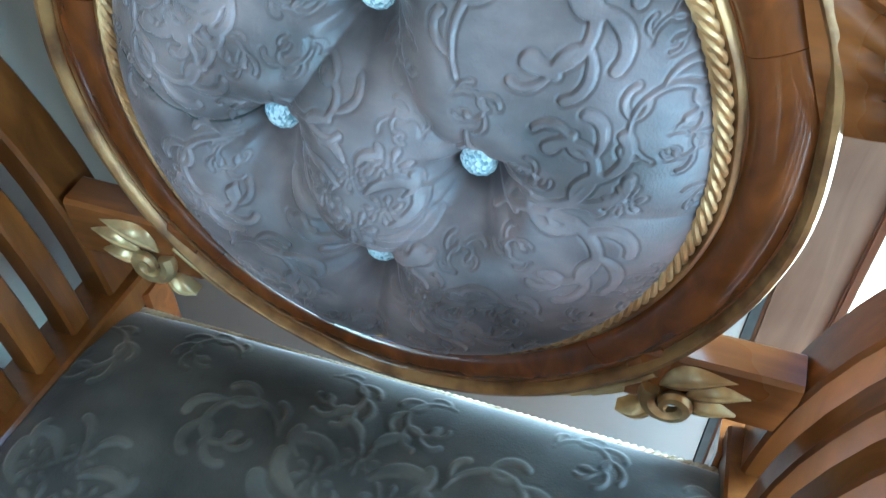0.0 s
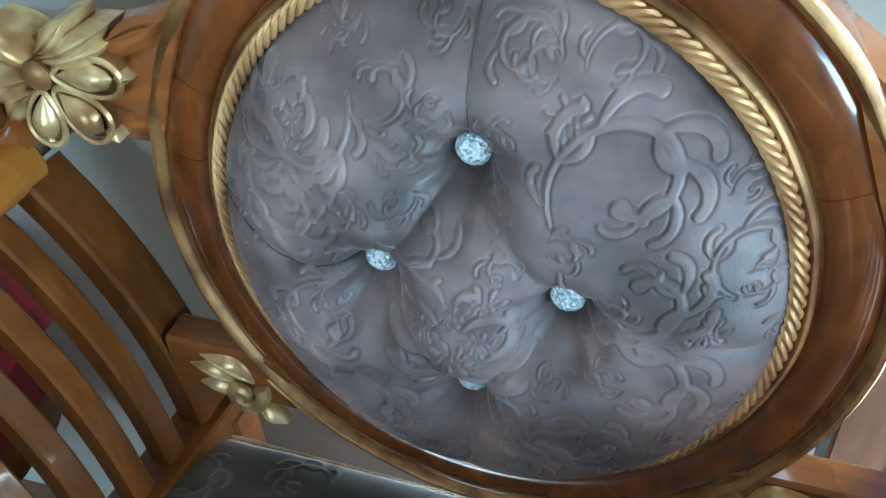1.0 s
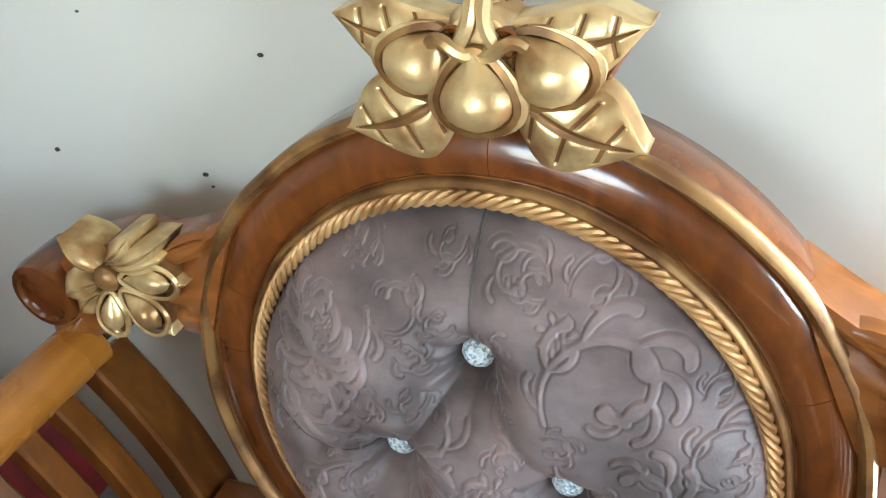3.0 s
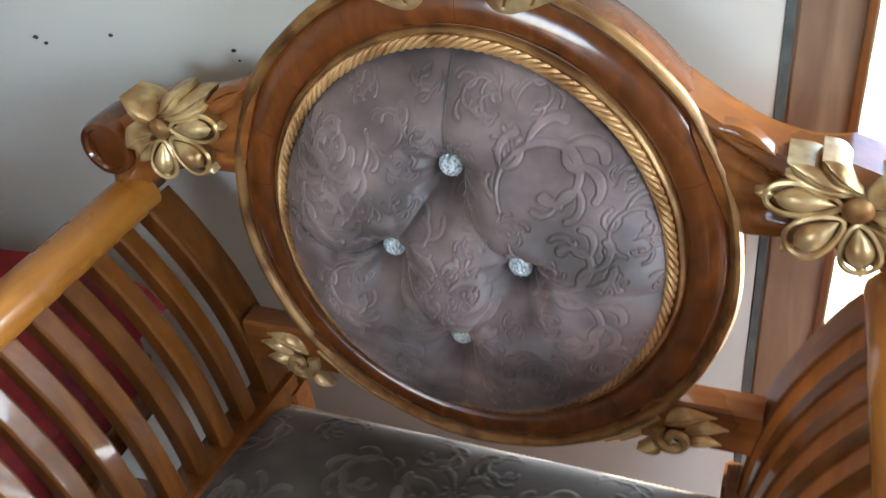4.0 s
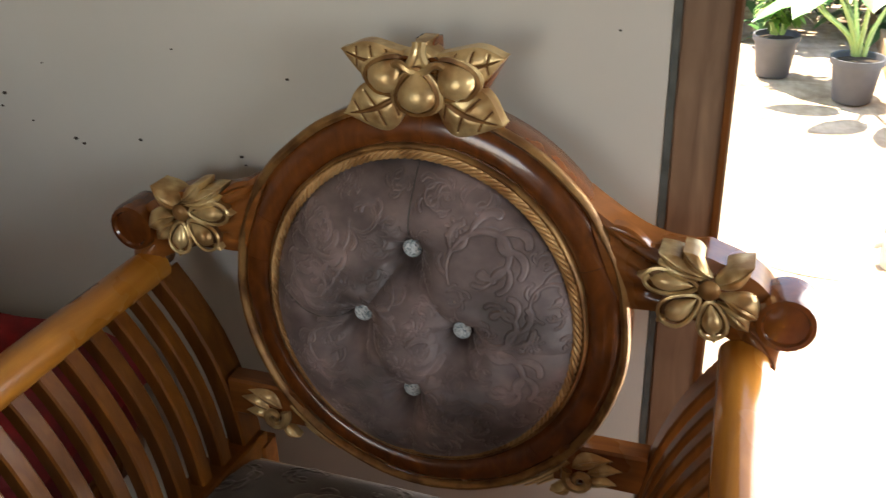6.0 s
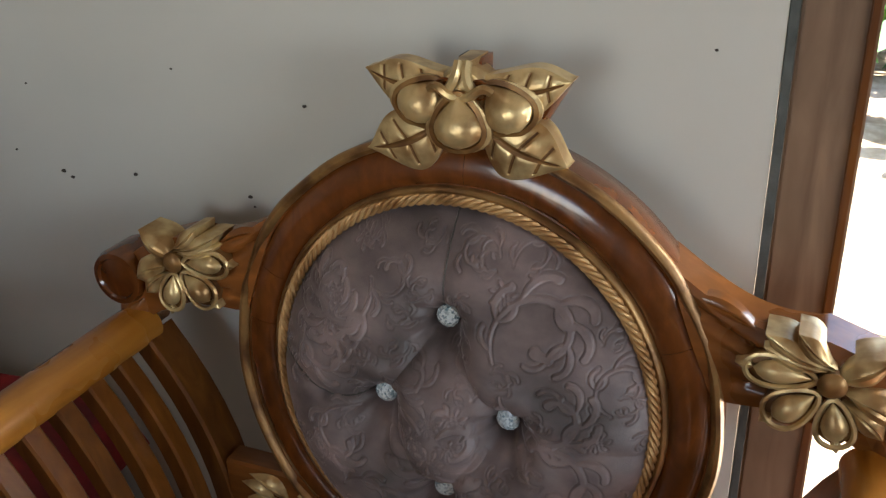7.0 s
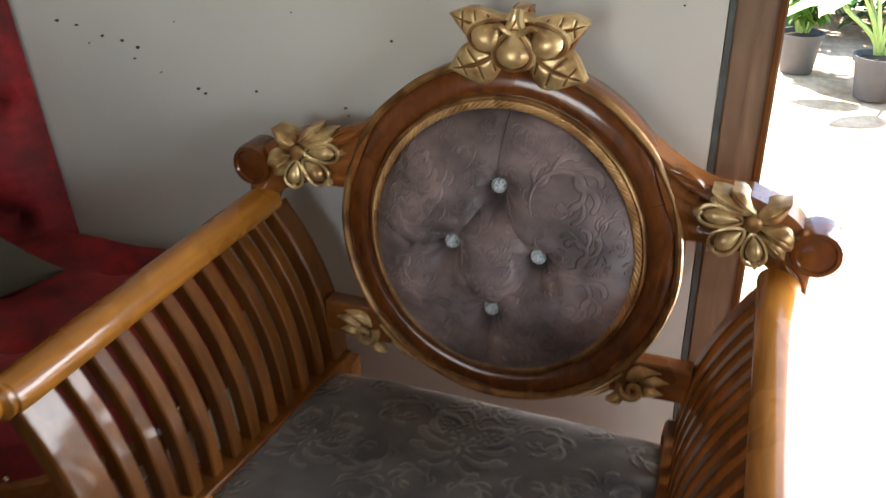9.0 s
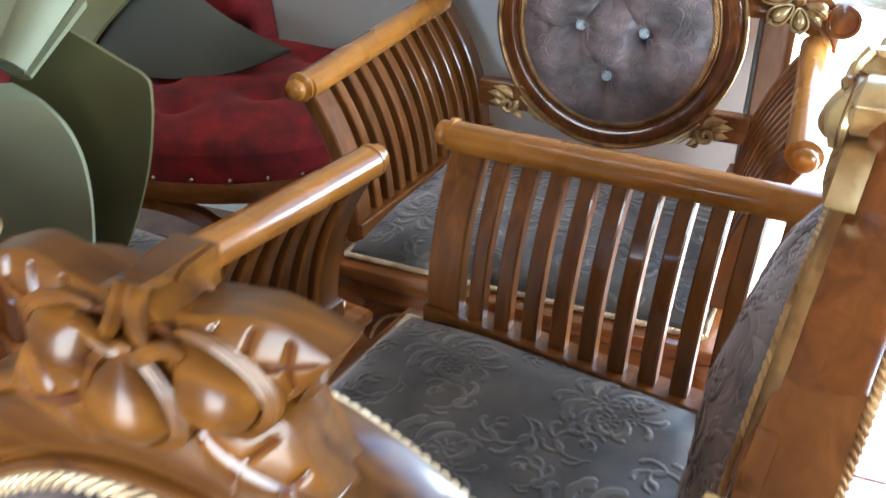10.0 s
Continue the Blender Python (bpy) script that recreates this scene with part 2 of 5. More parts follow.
# ---- mesh helpers ----
def part(name, bm, mat, parent=None, label="", smooth=True):
    """Link a bmesh as one mesh object, under a thing or a part."""
    me = bpy.data.meshes.new(name)
    bmesh.ops.recalc_face_normals(bm, faces=bm.faces[:])
    bm.to_mesh(me)
    bm.free()
    for mt in (mat if isinstance(mat, (list, tuple)) else [mat]):
        me.materials.append(mt)
    if smooth:
        for p in me.polygons:
            p.use_smooth = True
        me.set_sharp_from_angle(angle=radians(42))
    ob = new(name, me)
    ob.parent = parent
    if label:
        ob["label"] = label
    return ob


def thing(name, label, category, group="", kind=""):
    return tagged(new(name), label, category, group, kind)


def loft(bm, loops, closed=True, caps=True):
    """Skin a row of point loops."""
    rows = [[bm.verts.new(p) for p in lp] for lp in loops]
    n = len(rows[0])
    for a, b in zip(rows, rows[1:]):
        for i in range(n if closed else n - 1):
            bm.faces.new((a[i], a[(i + 1) % n], b[(i + 1) % n], b[i]))
    if caps and closed:
        bm.faces.new(rows[0][::-1])
        bm.faces.new(rows[-1])
    return rows


def ring_loft(bm, loops):
    """Skin loops that run once round and close on the first."""
    rows = [[bm.verts.new(p) for p in lp] for lp in loops]
    n, k = len(rows[0]), len(rows)
    for j in range(k):
        a, b = rows[j], rows[(j + 1) % k]
        for i in range(n):
            bm.faces.new((a[i], a[(i + 1) % n], b[(i + 1) % n], b[i]))


def frames_along(pts, up):
    pts = [Vector(p) for p in pts]
    out = []
    for i, p in enumerate(pts):
        d = (pts[min(i + 1, len(pts) - 1)] - pts[max(i - 1, 0)]).normalized()
        side = d.cross(Vector(up)).normalized()
        out.append((p, side, side.cross(d).normalized()))
    return out


def sweep(bm, pts, radii, up=(0, 0, 1), sides=8, flat=1.0):
    """A tube along pts with a radius at each, flattened by flat in its second axis."""
    loops = []
    for (p, s, u), r in zip(frames_along(pts, up), radii):
        loops.append([p + s * (r * math.cos(a)) + u * (r * flat * math.sin(a)) for a in (2 * math.pi * k / sides for k in range(sides))])
    loft(bm, loops)


def bar(bm, pts, w, h, up=(0, 0, 1), chamfer=0.2):
    """A bar of w by h along pts with chamfered edges; w may be a list."""
    loops = []
    for i, (p, s, u) in enumerate(frames_along(pts, up)):
        ww = w[i] if isinstance(w, (list, tuple)) else w
        x, y = ww / 2, h / 2
        c = min(x, y) * chamfer
        loops.append([p + s * a + u * b for a, b in ((x, y - c), (x - c, y), (-x + c, y), (-x, y - c), (-x, -y + c), (-x + c, -y), (x - c, -y), (x, -y + c))])
    loft(bm, loops)


def lathe(bm, profile, centre, axis="z", sides=20):
    """Turn (radius, height) pairs round an axis through centre."""
    loops = []
    for r, h in profile:
        lp = []
        for k in range(sides):
            a = 2 * math.pi * k / sides
            u, v = r * math.cos(a), r * math.sin(a)
            lp.append(Vector(centre) + Vector((u, v, h) if axis == "z" else ((u, -h, v) if axis == "y" else (h, u, v))))
        loops.append(lp)
    loft(bm, loops)


def box(bm, lo, hi, bevel=0.004):
    r = bmesh.ops.create_cube(bm, size=1, matrix=Matrix.Translation([(a + b) / 2 for a, b in zip(lo, hi)]) @ Matrix.Diagonal([*(b - a for a, b in zip(lo, hi)), 1]))
    if bevel:
        es = {e for v in r["verts"] for e in v.link_edges}
        bmesh.ops.bevel(bm, geom=list(es), offset=bevel, segments=2, affect="EDGES")


def bez(p0, p1, p2, p3, n=10):
    ps = [np.array(p, float) for p in (p0, p1, p2, p3)]
    return [tuple((1 - t) ** 3 * ps[0] + 3 * t * (1 - t) ** 2 * ps[1] + 3 * t * t * (1 - t) * ps[2] + t ** 3 * ps[3]) for t in np.linspace(0, 1, n)]


def leaf(bm, base, tip, width, to, crown=0.3, bend=0.0, n=9, thick=0.004, peak=0.4, deep=-0.006, cuts=0):
    """A carved leaf from base to tip in the plane (u, v); to() maps (u, v, height) into space. It has a sunk midrib, a
    crowned blade and, with cuts, chiselled side veins whose deep faces take the second, darker material to shade them.
    """
    b, t = np.array(base, float), np.array(tip, float)
    d = t - b
    length = np.linalg.norm(d)
    nrm = np.array((-d[1], d[0])) / length
    cols = np.linspace(-1, 1, 37) if cuts else np.linspace(-1, 1, 13)
    n = 72 if cuts else n
    loops, deepest = [], []
    for i in range(n + 1):
        s = i / n
        w = width * max(0.02, math.sin(math.pi * min(1, s ** (math.log(0.5) / math.log(peak)))) ** 1.1 if 0 < s < 1 else 0.02)
        lp, row = [], []
        for c in cols:
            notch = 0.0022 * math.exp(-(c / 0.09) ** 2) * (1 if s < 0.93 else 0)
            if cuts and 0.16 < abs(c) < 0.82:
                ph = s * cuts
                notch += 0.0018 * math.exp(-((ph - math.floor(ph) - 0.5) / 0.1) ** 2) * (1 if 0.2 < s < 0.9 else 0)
            hgt = thick + crown * width * (1 - c * c) * math.sin(math.pi * min(0.97, max(0.05, s))) - notch
            along = s + (0.16 * abs(c) * math.sin(math.pi * s) * (1 - s) if cuts else 0)
            q = b + d * along + nrm * (w * c / 2 + bend * length * math.sin(math.pi * s))
            lp.append(to(q[0], q[1], hgt))
            row.append(notch)
        lp += [to(*(b + d * along + nrm * (w * c / 2 + bend * length * math.sin(math.pi * s))), deep) for c in (1, -1)]
        loops.append(lp)
        deepest.append(row)
    first_face, m = len(bm.faces), len(cols) + 2
    loft(bm, loops)
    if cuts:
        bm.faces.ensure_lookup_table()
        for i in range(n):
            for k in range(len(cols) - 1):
                # faces deep in a cut get the dark colour as painted shade
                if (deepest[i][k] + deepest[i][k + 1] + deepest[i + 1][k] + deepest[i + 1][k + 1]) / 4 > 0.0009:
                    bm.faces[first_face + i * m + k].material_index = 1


def pod(bm, base, tip, width, to, rise=0.5, lift=0.004):
    """A drop-shaped carved petal or fruit, fat towards its tip, in a sunk rim."""
    b, t = np.array(base, float), np.array(tip, float)
    d = t - b
    length = np.linalg.norm(d)
    nrm = np.array((-d[1], d[0])) / length
    loops = []
    n, k = 10, 10
    for i in range(n + 1):
        s = i / n
        w = width / 2 * max(0.03, math.sin(math.pi * s ** 1.45) ** 0.62 if 0 < s < 1 else 0.03)
        lp = []
        for j in range(k):
            a = 2 * math.pi * j / k
            q = b + d * s + nrm * (w * math.cos(a))
            lp.append(to(q[0], q[1], lift + w * rise * 2 * max(-0.25, math.sin(a))))
        loops.append(lp)
    loft(bm, loops)


def rim(bm, base, tip, width, to, r=0.0025, lift=0.003):
    """The carved lip round a pod."""
    b, t = np.array(base, float), np.array(tip, float)
    d = t - b
    nrm = np.array((-d[1], d[0])) / np.linalg.norm(d)
    pts = []
    for i in range(28):
        a = 2 * math.pi * i / 28
        s = 0.5 - 0.52 * math.cos(a)
        w = width * 0.58 * math.sin(a) * (0.55 + 0.55 * s)
        q = b + d * s + nrm * w
        pts.append(Vector(to(q[0], q[1], lift)))
    ref = Vector(to(b[0], b[1], 1)) - Vector(to(b[0], b[1], 0))
    loops = []
    for i, p in enumerate(pts):
        dd = (pts[(i + 1) % 28] - pts[i - 1]).normalized()
        s_ = dd.cross(ref).normalized()
        u_ = s_.cross(dd)
        loops.append([p + s_ * r * math.cos(q) + u_ * r * math.sin(q) for q in (0, 1.26, 2.51, 3.77, 5.03)])
    ring_loft(bm, loops)


def spiral(bm, centre, r0, turns, to, start=0.0, hand=1, thick=0.006, n=26, lift=0.006):
    """A scroll that winds inwards."""
    pts, rad = [], []
    for i in range(n):
        s = i / (n - 1)
        a = start + hand * 2 * math.pi * turns * s
        r = r0 * (1 - 0.86 * s)
        pts.append(to(centre[0] + r * math.cos(a), centre[1] + r * math.sin(a), lift + 0.006 * s))
        rad.append(thick * (1 - 0.45 * s))
    ref = Vector(to(0, 0, 1)) - Vector(to(0, 0, 0))
    sweep(bm, pts, rad, ref, 7)


def rope(bm, pts, r, pitch, closed=True, strands=3, per=7):
    """A twisted cord along pts."""
    pts = [Vector(p) for p in pts]
    if closed:
        pts.append(pts[0])
    cum = [0.0]
    for a, b in zip(pts, pts[1:]):
        cum.append(cum[-1] + (b - a).length)
    total = cum[-1]
    steps = int(total / pitch * per)
    turns = round(total / pitch)
    line, j = [], 0
    for i in range(steps + (0 if closed else 1)):
        s = total * i / steps
        while j < len(cum) - 2 and cum[j + 1] < s:
            j += 1
        f = (s - cum[j]) / max(1e-9, cum[j + 1] - cum[j])
        line.append((pts[j].lerp(pts[j + 1], f), (pts[j + 1] - pts[j]).normalized()))
    for k in range(strands):
        loops = []
        for i, (p, d) in enumerate(line):
            ref = Vector((0.31, -0.9, 0.27)) if abs(d.y) < 0.8 else Vector((0.2, 0.1, 0.97))
            s_ = d.cross(ref).normalized()
            u_ = s_.cross(d)
            a = 2 * math.pi * (turns * i / steps + k / strands)
            c = p + (s_ * math.cos(a) + u_ * math.sin(a)) * r * (0.52 if strands < 4 else 0.6)
            loops.append([c + (s_ * math.cos(q) + u_ * math.sin(q)) * r * (0.56 if strands < 4 else 0.47) for q in (0.0, 0.9, 1.8, 2.69, 3.59, 4.49, 5.39)])
        if closed:
            ring_loft(bm, loops)
        else:
            loft(bm, loops)


# damask ornament: strokes of scrolls and leaves as tapered ribbons in the plane
def scroll_stroke(cx, cy, r0, r1, a0, a1, n=18):
    return [(cx + (r0 + (r1 - r0) * i / (n - 1)) * math.cos(a0 + (a1 - a0) * i / (n - 1)), cy + (r0 + (r1 - r0) * i / (n - 1)) * math.sin(a0 + (a1 - a0) * i / (n - 1))) for i in range(n)]


def curl(x, y, ang, length, turn, width, n=9):
    """One comma-shaped lobe: it leaves (x, y) at ang, winds by turn and ends in a round head."""
    pts, wid = [], []
    for k in range(n):
        s = k / (n - 1)
        pts.append((x, y))
        wid.append(width * (0.3 + 0.55 * math.sin(math.pi * s) + 0.6 * s ** 4))
        x, y = x + length / (n - 1) * math.cos(ang), y + length / (n - 1) * math.sin(ang)
        ang += turn / (n - 1) * (0.4 + 1.2 * s)
    return pts, wid


def acanthus(cx, cy, r0, r1, a0, a1, lobe, lobes=6):
    """A winding scroll with comma lobes along its outer side and a few small ones within."""
    n = 26
    stem = scroll_stroke(cx, cy, r0, r1, a0, a1, n)
    hand = 1 if a1 > a0 else -1
    out = [(stem, [lobe * (0.05 + 0.07 * math.sin(math.pi * i / n) + (0.16 * max(0, i / n - 0.8) / 0.2)) for i in range(n)])]
    for k in range(lobes):
        i = int(1 + (n - 6) * k / max(1, lobes - 1))
        (x0, y0), (x1, y1) = stem[i], stem[i + 1]
        d = math.atan2(y1 - y0, x1 - x0)
        ln = lobe * (0.75 + 0.55 * math.sin(math.pi * (k + 0.6) / lobes))
        out.append(curl(x0, y0, d - hand * 0.95, ln * 1.05, hand * 2.3, ln * 0.12))
        if k % 2:
            out.append(curl(x0, y0, d + hand * 0.8, ln * 0.7, -hand * 2.0, ln * 0.11))
    return out


def blossom_head(cx, cy, r, petals=6, turn=0.0):
    """A damask flower: two rings of round petals and an eye."""
    out = [([(cx, cy), (cx + r * 0.04, cy)], [r * 0.14] * 2)]
    for ring_, k in ((1.0, petals + 1), (0.55, petals - 1)):
        for i in range(k):
            a = turn + 2 * math.pi * (i + 0.5 * (ring_ < 1)) / k
            pts = [(cx + r * ring_ * q * math.cos(a + 0.3 * (q - 0.5)), cy + r * ring_ * q * math.sin(a + 0.3 * (q - 0.5))) for q in np.linspace(0.5, 1, 5)]
            out.append((pts, [r * ring_ * w for w in (0.04, 0.1, 0.16, 0.17, 0.11)]))
    return out


def nosegay(cx, cy, size, turn=0.0):
    """A damask bouquet: flowers in the middle, leaves and volutes round them."""
    out = []
    ca, sa = math.cos(turn), math.sin(turn)

    def at(x, y):
        return cx + size * (x * ca - y * sa), cy + size * (x * sa + y * ca)
    for x, y, r in ((0.0, 0.12, 0.2), (-0.26, 0.38, 0.15), (0.27, 0.36, 0.15), (0.0, 0.62, 0.13)):
        out += blossom_head(*at(x, y), r * size, 6, turn + x)
    for h in (1, -1):
        for x, y, ang, ln, tn, w in ((0.1, -0.1, -0.7, 0.55, 2.6, 0.17), (0.22, 0.06, -0.1, 0.5, 1.8, 0.16), (0.3, 0.2, 0.4, 0.4, 1.6, 0.14), (0.12, 0.5, 0.9, 0.42, -1.8, 0.13), (0.05, -0.25, -1.2, 0.42, 2.4, 0.13), (0.42, 0.5, 0.6, 0.26, 2.0, 0.1), (0.05, 0.75, 1.2, 0.26, -1.6, 0.1), (0.4, -0.12, -0.5, 0.3, 2.4, 0.11)):
            out.append(curl(*at(h * x, y), turn + (ang if h > 0 else math.pi - ang), ln * size, h * tn, w * size * 0.48))
    return out


class Figure:
    """The damask strokes of one cloth, as a field of distance to their outline."""

    def __init__(self, half_u, v0, v1, step):
        self.u0, self.v0, self.step = -half_u, v0, step
        nu, nv = int(2 * half_u / step) + 2, int((v1 - v0) / step) + 2
        self.u = self.u0 + step * np.arange(nu)
        self.v = v0 + step * np.arange(nv)
        self.field = np.full((nu, nv), 0.02)

    def draw(self, strokes):
        for pts, wid in strokes:
            p, w = np.array(pts, float), np.array(wid, float)
            pad = w.max() + 0.006
            i0, i1 = np.searchsorted(self.u, (p[:, 0].min() - pad, p[:, 0].max() + pad))
            j0, j1 = np.searchsorted(self.v, (p[:, 1].min() - pad, p[:, 1].max() + pad))
            if i0 >= i1 or j0 >= j1:
                continue
            uu, vv = np.meshgrid(self.u[i0:i1], self.v[j0:j1], indexing="ij")
            best = self.field[i0:i1, j0:j1]
            for k in range(len(p) - 1):
                d = p[k + 1] - p[k]
                t = np.clip(((uu - p[k, 0]) * d[0] + (vv - p[k, 1]) * d[1]) / max(1e-12, d @ d), 0, 1)
                best = np.minimum(best, np.hypot(uu - p[k, 0] - t * d[0], vv - p[k, 1] - t * d[1]) - (w[k] + (w[k + 1] - w[k]) * t))
            self.field[i0:i1, j0:j1] = best

    def sample(self, u, v):
        """Distance to the outline at arrays u, v: below nought inside a stroke."""
        x = np.clip((u - self.u0) / self.step, 0, self.field.shape[0] - 1.001)
        y = np.clip((v - self.v0) / self.step, 0, self.field.shape[1] - 1.001)
        i, j = x.astype(int), y.astype(int)
        f, g = x - i, y - j
        a = self.field
        return (a[i, j] * (1 - f) + a[i + 1, j] * f) * (1 - g) + (a[i, j + 1] * (1 - f) + a[i + 1, j + 1] * f) * g


def figure_relief(d, rise, groove, width):
    """The cloth's relief and the share of figure at a distance d from the outline."""
    inside = np.clip(0.5 - d / (2 * width), 0, 1)
    inside = inside * inside * (3 - 2 * inside)
    return rise * inside - groove * np.exp(-(d / width) ** 2), inside


def cloth(name, points, faces, figure, mat, parent, label=""):
    """A dense cloth mesh that carries its share of figure at each point."""
    me = bpy.data.meshes.new(name)
    me.from_pydata(points.tolist(), [], faces.tolist())
    me.polygons.foreach_set("use_smooth", np.ones(len(faces), bool))
    me.attributes.new("figure", "FLOAT", "POINT").data.foreach_set("value", figure.astype(np.float32))
    me.materials.append(mat)
    me.update()
    ob = new(name, me)
    ob.parent = parent
    if label:
        ob["label"] = label
    return ob


def grid_faces(nu, nv):
    i, j = np.meshgrid(np.arange(nu), np.arange(nv), indexing="ij")
    k = (i * (nv + 1) + j).ravel()
    return np.stack((k, k + nv + 1, k + nv + 2, k + 1), 1)


# ---- armchair ----
MED_U, MED_Z, MED_Y, LEAN_BACK = 0.003, 0.716, -0.118, 0.07
RX, RZ = 0.262, 0.267          # outer half-width and half-height of the round back
TUFTS = [(-0.002, 0.094), (-0.07, -0.002), (0.064, -0.003), (-0.005, -0.102)]


def on_back(u, v, h):
    """A place on the leaning plane of the back: across, up from its centre, out of it."""
    return (u + MED_U, MED_Y + v * LEAN_BACK - h, MED_Z + v)


def seg_dist(u, v, a, b):
    ax, ay, bx, by = *a, *b
    t = np.clip(((u - ax) * (bx - ax) + (v - ay) * (by - ay)) / ((bx - ax) ** 2 + (by - ay) ** 2), 0, 1)
    return np.hypot(u - ax - t * (bx - ax), v - ay - t * (by - ay))


SEAMS = [(0, 1, 0.0085), (0, 2, 0.0065), (1, 3, 0.006), (2, 3, 0.007)]
CUSHION_FIGURE = Figure(0.215, -0.215, 0.215, 0.0008)
SEAMS_OUT = [(TUFTS[1], (-0.135, -0.008), 0.0065), ((-0.135, -0.008), (-0.2, 0.022), 0.0065), (TUFTS[0], (0.004, 0.205), 0.005), (TUFTS[2], (0.2, -0.02), 0.005), (TUFTS[3], (-0.009, -0.205), 0.007)]


for scroll in ((0.098, 0.098, 0.05, 0.012, 3.7, -1.9, 0.032, 7), (0.112, 0.028, 0.05, 0.01, 2.9, 8.0, 0.03, 7), (-0.118, 0.112, 0.046, 0.008, 0.4, -4.6, 0.03, 7), (-0.125, 0.05, 0.04, 0.008, 2.2, 7.4, 0.027, 6),
               (-0.055, 0.14, 0.024, 0.006, -2.2, 2.6, 0.016, 3), (0.175, 0.055, 0.03, 0.006, 4.4, -0.6, 0.018, 5), (0.03, 0.165, 0.022, 0.005, 0.2, 5.0, 0.016, 4), (0.085, 0.165, 0.02, 0.005, 3.4, -1.4, 0.015, 4),
               (-0.03, 0.045, 0.03, 0.006, 3.4, 6.9, 0.02, 4), (0.12, -0.055, 0.05, 0.008, 2.6, -1.6, 0.03, 6), (0.085, -0.125, 0.036, 0.006, 0.4, 5.6, 0.025, 6), (0.15, -0.105, 0.026, 0.006, 1.8, -3.2, 0.02, 5),
               (-0.11, -0.055, 0.042, 0.008, 1.2, 6.2, 0.027, 6), (-0.08, -0.125, 0.036, 0.006, 2.8, -1.8, 0.026, 6), (-0.15, -0.075, 0.022, 0.005, 4.2, 8.6, 0.017, 4), (-0.045, -0.165, 0.024, 0.005, 1.0, 5.8, 0.017, 4), (0.035, -0.17, 0.026, 0.006, 2.2, -2.6, 0.018, 4), (-0.165, 0.01, 0.02, 0.005, 0.5, 5.2, 0.015, 4)):
    CUSHION_FIGURE.draw(acanthus(*scroll))
CUSHION_FIGURE.draw(nosegay(-0.008, -0.058, 0.078))
CUSHION_FIGURE.draw(nosegay(-0.12, 0.078, 0.062, 0.5))
CUSHION_FIGURE.draw(nosegay(0.03, -0.125, 0.05, -0.6))
for i in range(90):
    r, a = 0.198 * math.sqrt((i + 0.5) / 90), 2.39996 * i
    x, y = r * math.cos(a), r * math.sin(a)
    if CUSHION_FIGURE.sample(np.array([x]), np.array([y]))[0] > 0.0065:
        CUSHION_FIGURE.draw(acanthus(x, y, 0.013, 0.003, a * 1.7, a * 1.7 + (4.6 if i % 2 else -4.6), 0.012, 4))
for x, y, r in ((0.06, 0.135, 0.013), (0.015, 0.005, 0.015), (0.155, 0.0, 0.012), (-0.09, 0.165, 0.013)):
    CUSHION_FIGURE.draw(blossom_head(x, y, r))


def soft_noise(u, v, scale, z):
    u, v = np.broadcast_arrays(u, v)
    return np.array([noise.noise(Vector((a * scale, b * scale, z))) for a, b in zip(u.ravel().tolist(), v.ravel().tolist())]).reshape(u.shape)


def cushion_height(u, v):
    """How far the tufted back cushion stands out of the plane of the back; u, v may be arrays."""
    u, v = np.asarray(u, float), np.asarray(v, float)
    q = np.minimum(1.0, (u / 0.204) ** 2 + (v / 0.209) ** 2)
    low = np.clip(v / 0.2, -1, 1)
    h = 0.002 - 0.009 * low + (0.07 + 0.006 * low) * (1 - q) ** (0.5 + 0.06 * low)
    for x, y in TUFTS:
        dd = np.hypot(u - x, (v - y + 0.005) * np.where(v < y, 0.62, 1.15))
        ang = np.arctan2(v - y + 0.005, u - x)
        h = h + 0.0022 * np.cos(9 * ang + 40 * x) * np.exp(-((dd - 0.022) / 0.012) ** 2)
        h = h - 0.047 * np.exp(-(np.maximum(0.0, dd - 0.007) / 0.02) ** 1.2)
    for a, b, dep in SEAMS:
        h = h - dep * np.exp(-(seg_dist(u, v, TUFTS[a], TUFTS[b]) / 0.008) ** 1.05)
    for a, b, dep in SEAMS_OUT:
        w = 0.007 if dep > 0.006 else 0.011
        h = h - dep * (1 - q) ** 0.25 * np.exp(-(seg_dist(u, v, a, b) / w) ** 1.2)
    h = h + 0.003 * soft_noise(u, v, 20, 3.1) * (1 - q)
    return np.maximum(-0.01, h)


def ellipse_ring(bm, profile, n=96, wob=0.0):
    """Sweep (distance in from the outer edge, height) pairs round the back."""
    loops = []
    for k in range(n):
        a = 2 * math.pi * k / n
        ca, sa = math.cos(a), math.sin(a)
        wv = wob * noise.noise(Vector((ca * 4, sa * 4, 0)))
        loops.append([on_back((RX - i + wv) * ca, (RZ - i + wv) * sa, h) for i, h in profile])
    ring_loft(bm, loops)


SEAT_W, SEAT_F, SEAT_B, SEAT_Z = 0.325, -0.71, -0.128, 0.395


def seat_height(u, v):
    """The crowned seat pad; u across, v along y."""
    a = np.abs(u) / (SEAT_W + 0.01)
    b = np.abs((v - (SEAT_F + SEAT_B) / 2) / ((SEAT_B - SEAT_F) / 2 + 0.005))
    q = np.maximum(0.0, 1 - a ** 5) * np.maximum(0.0, 1 - b ** 5)
    return SEAT_Z + 0.058 * q ** 0.55 + 0.004 * soft_noise(u, v, 9, 0)


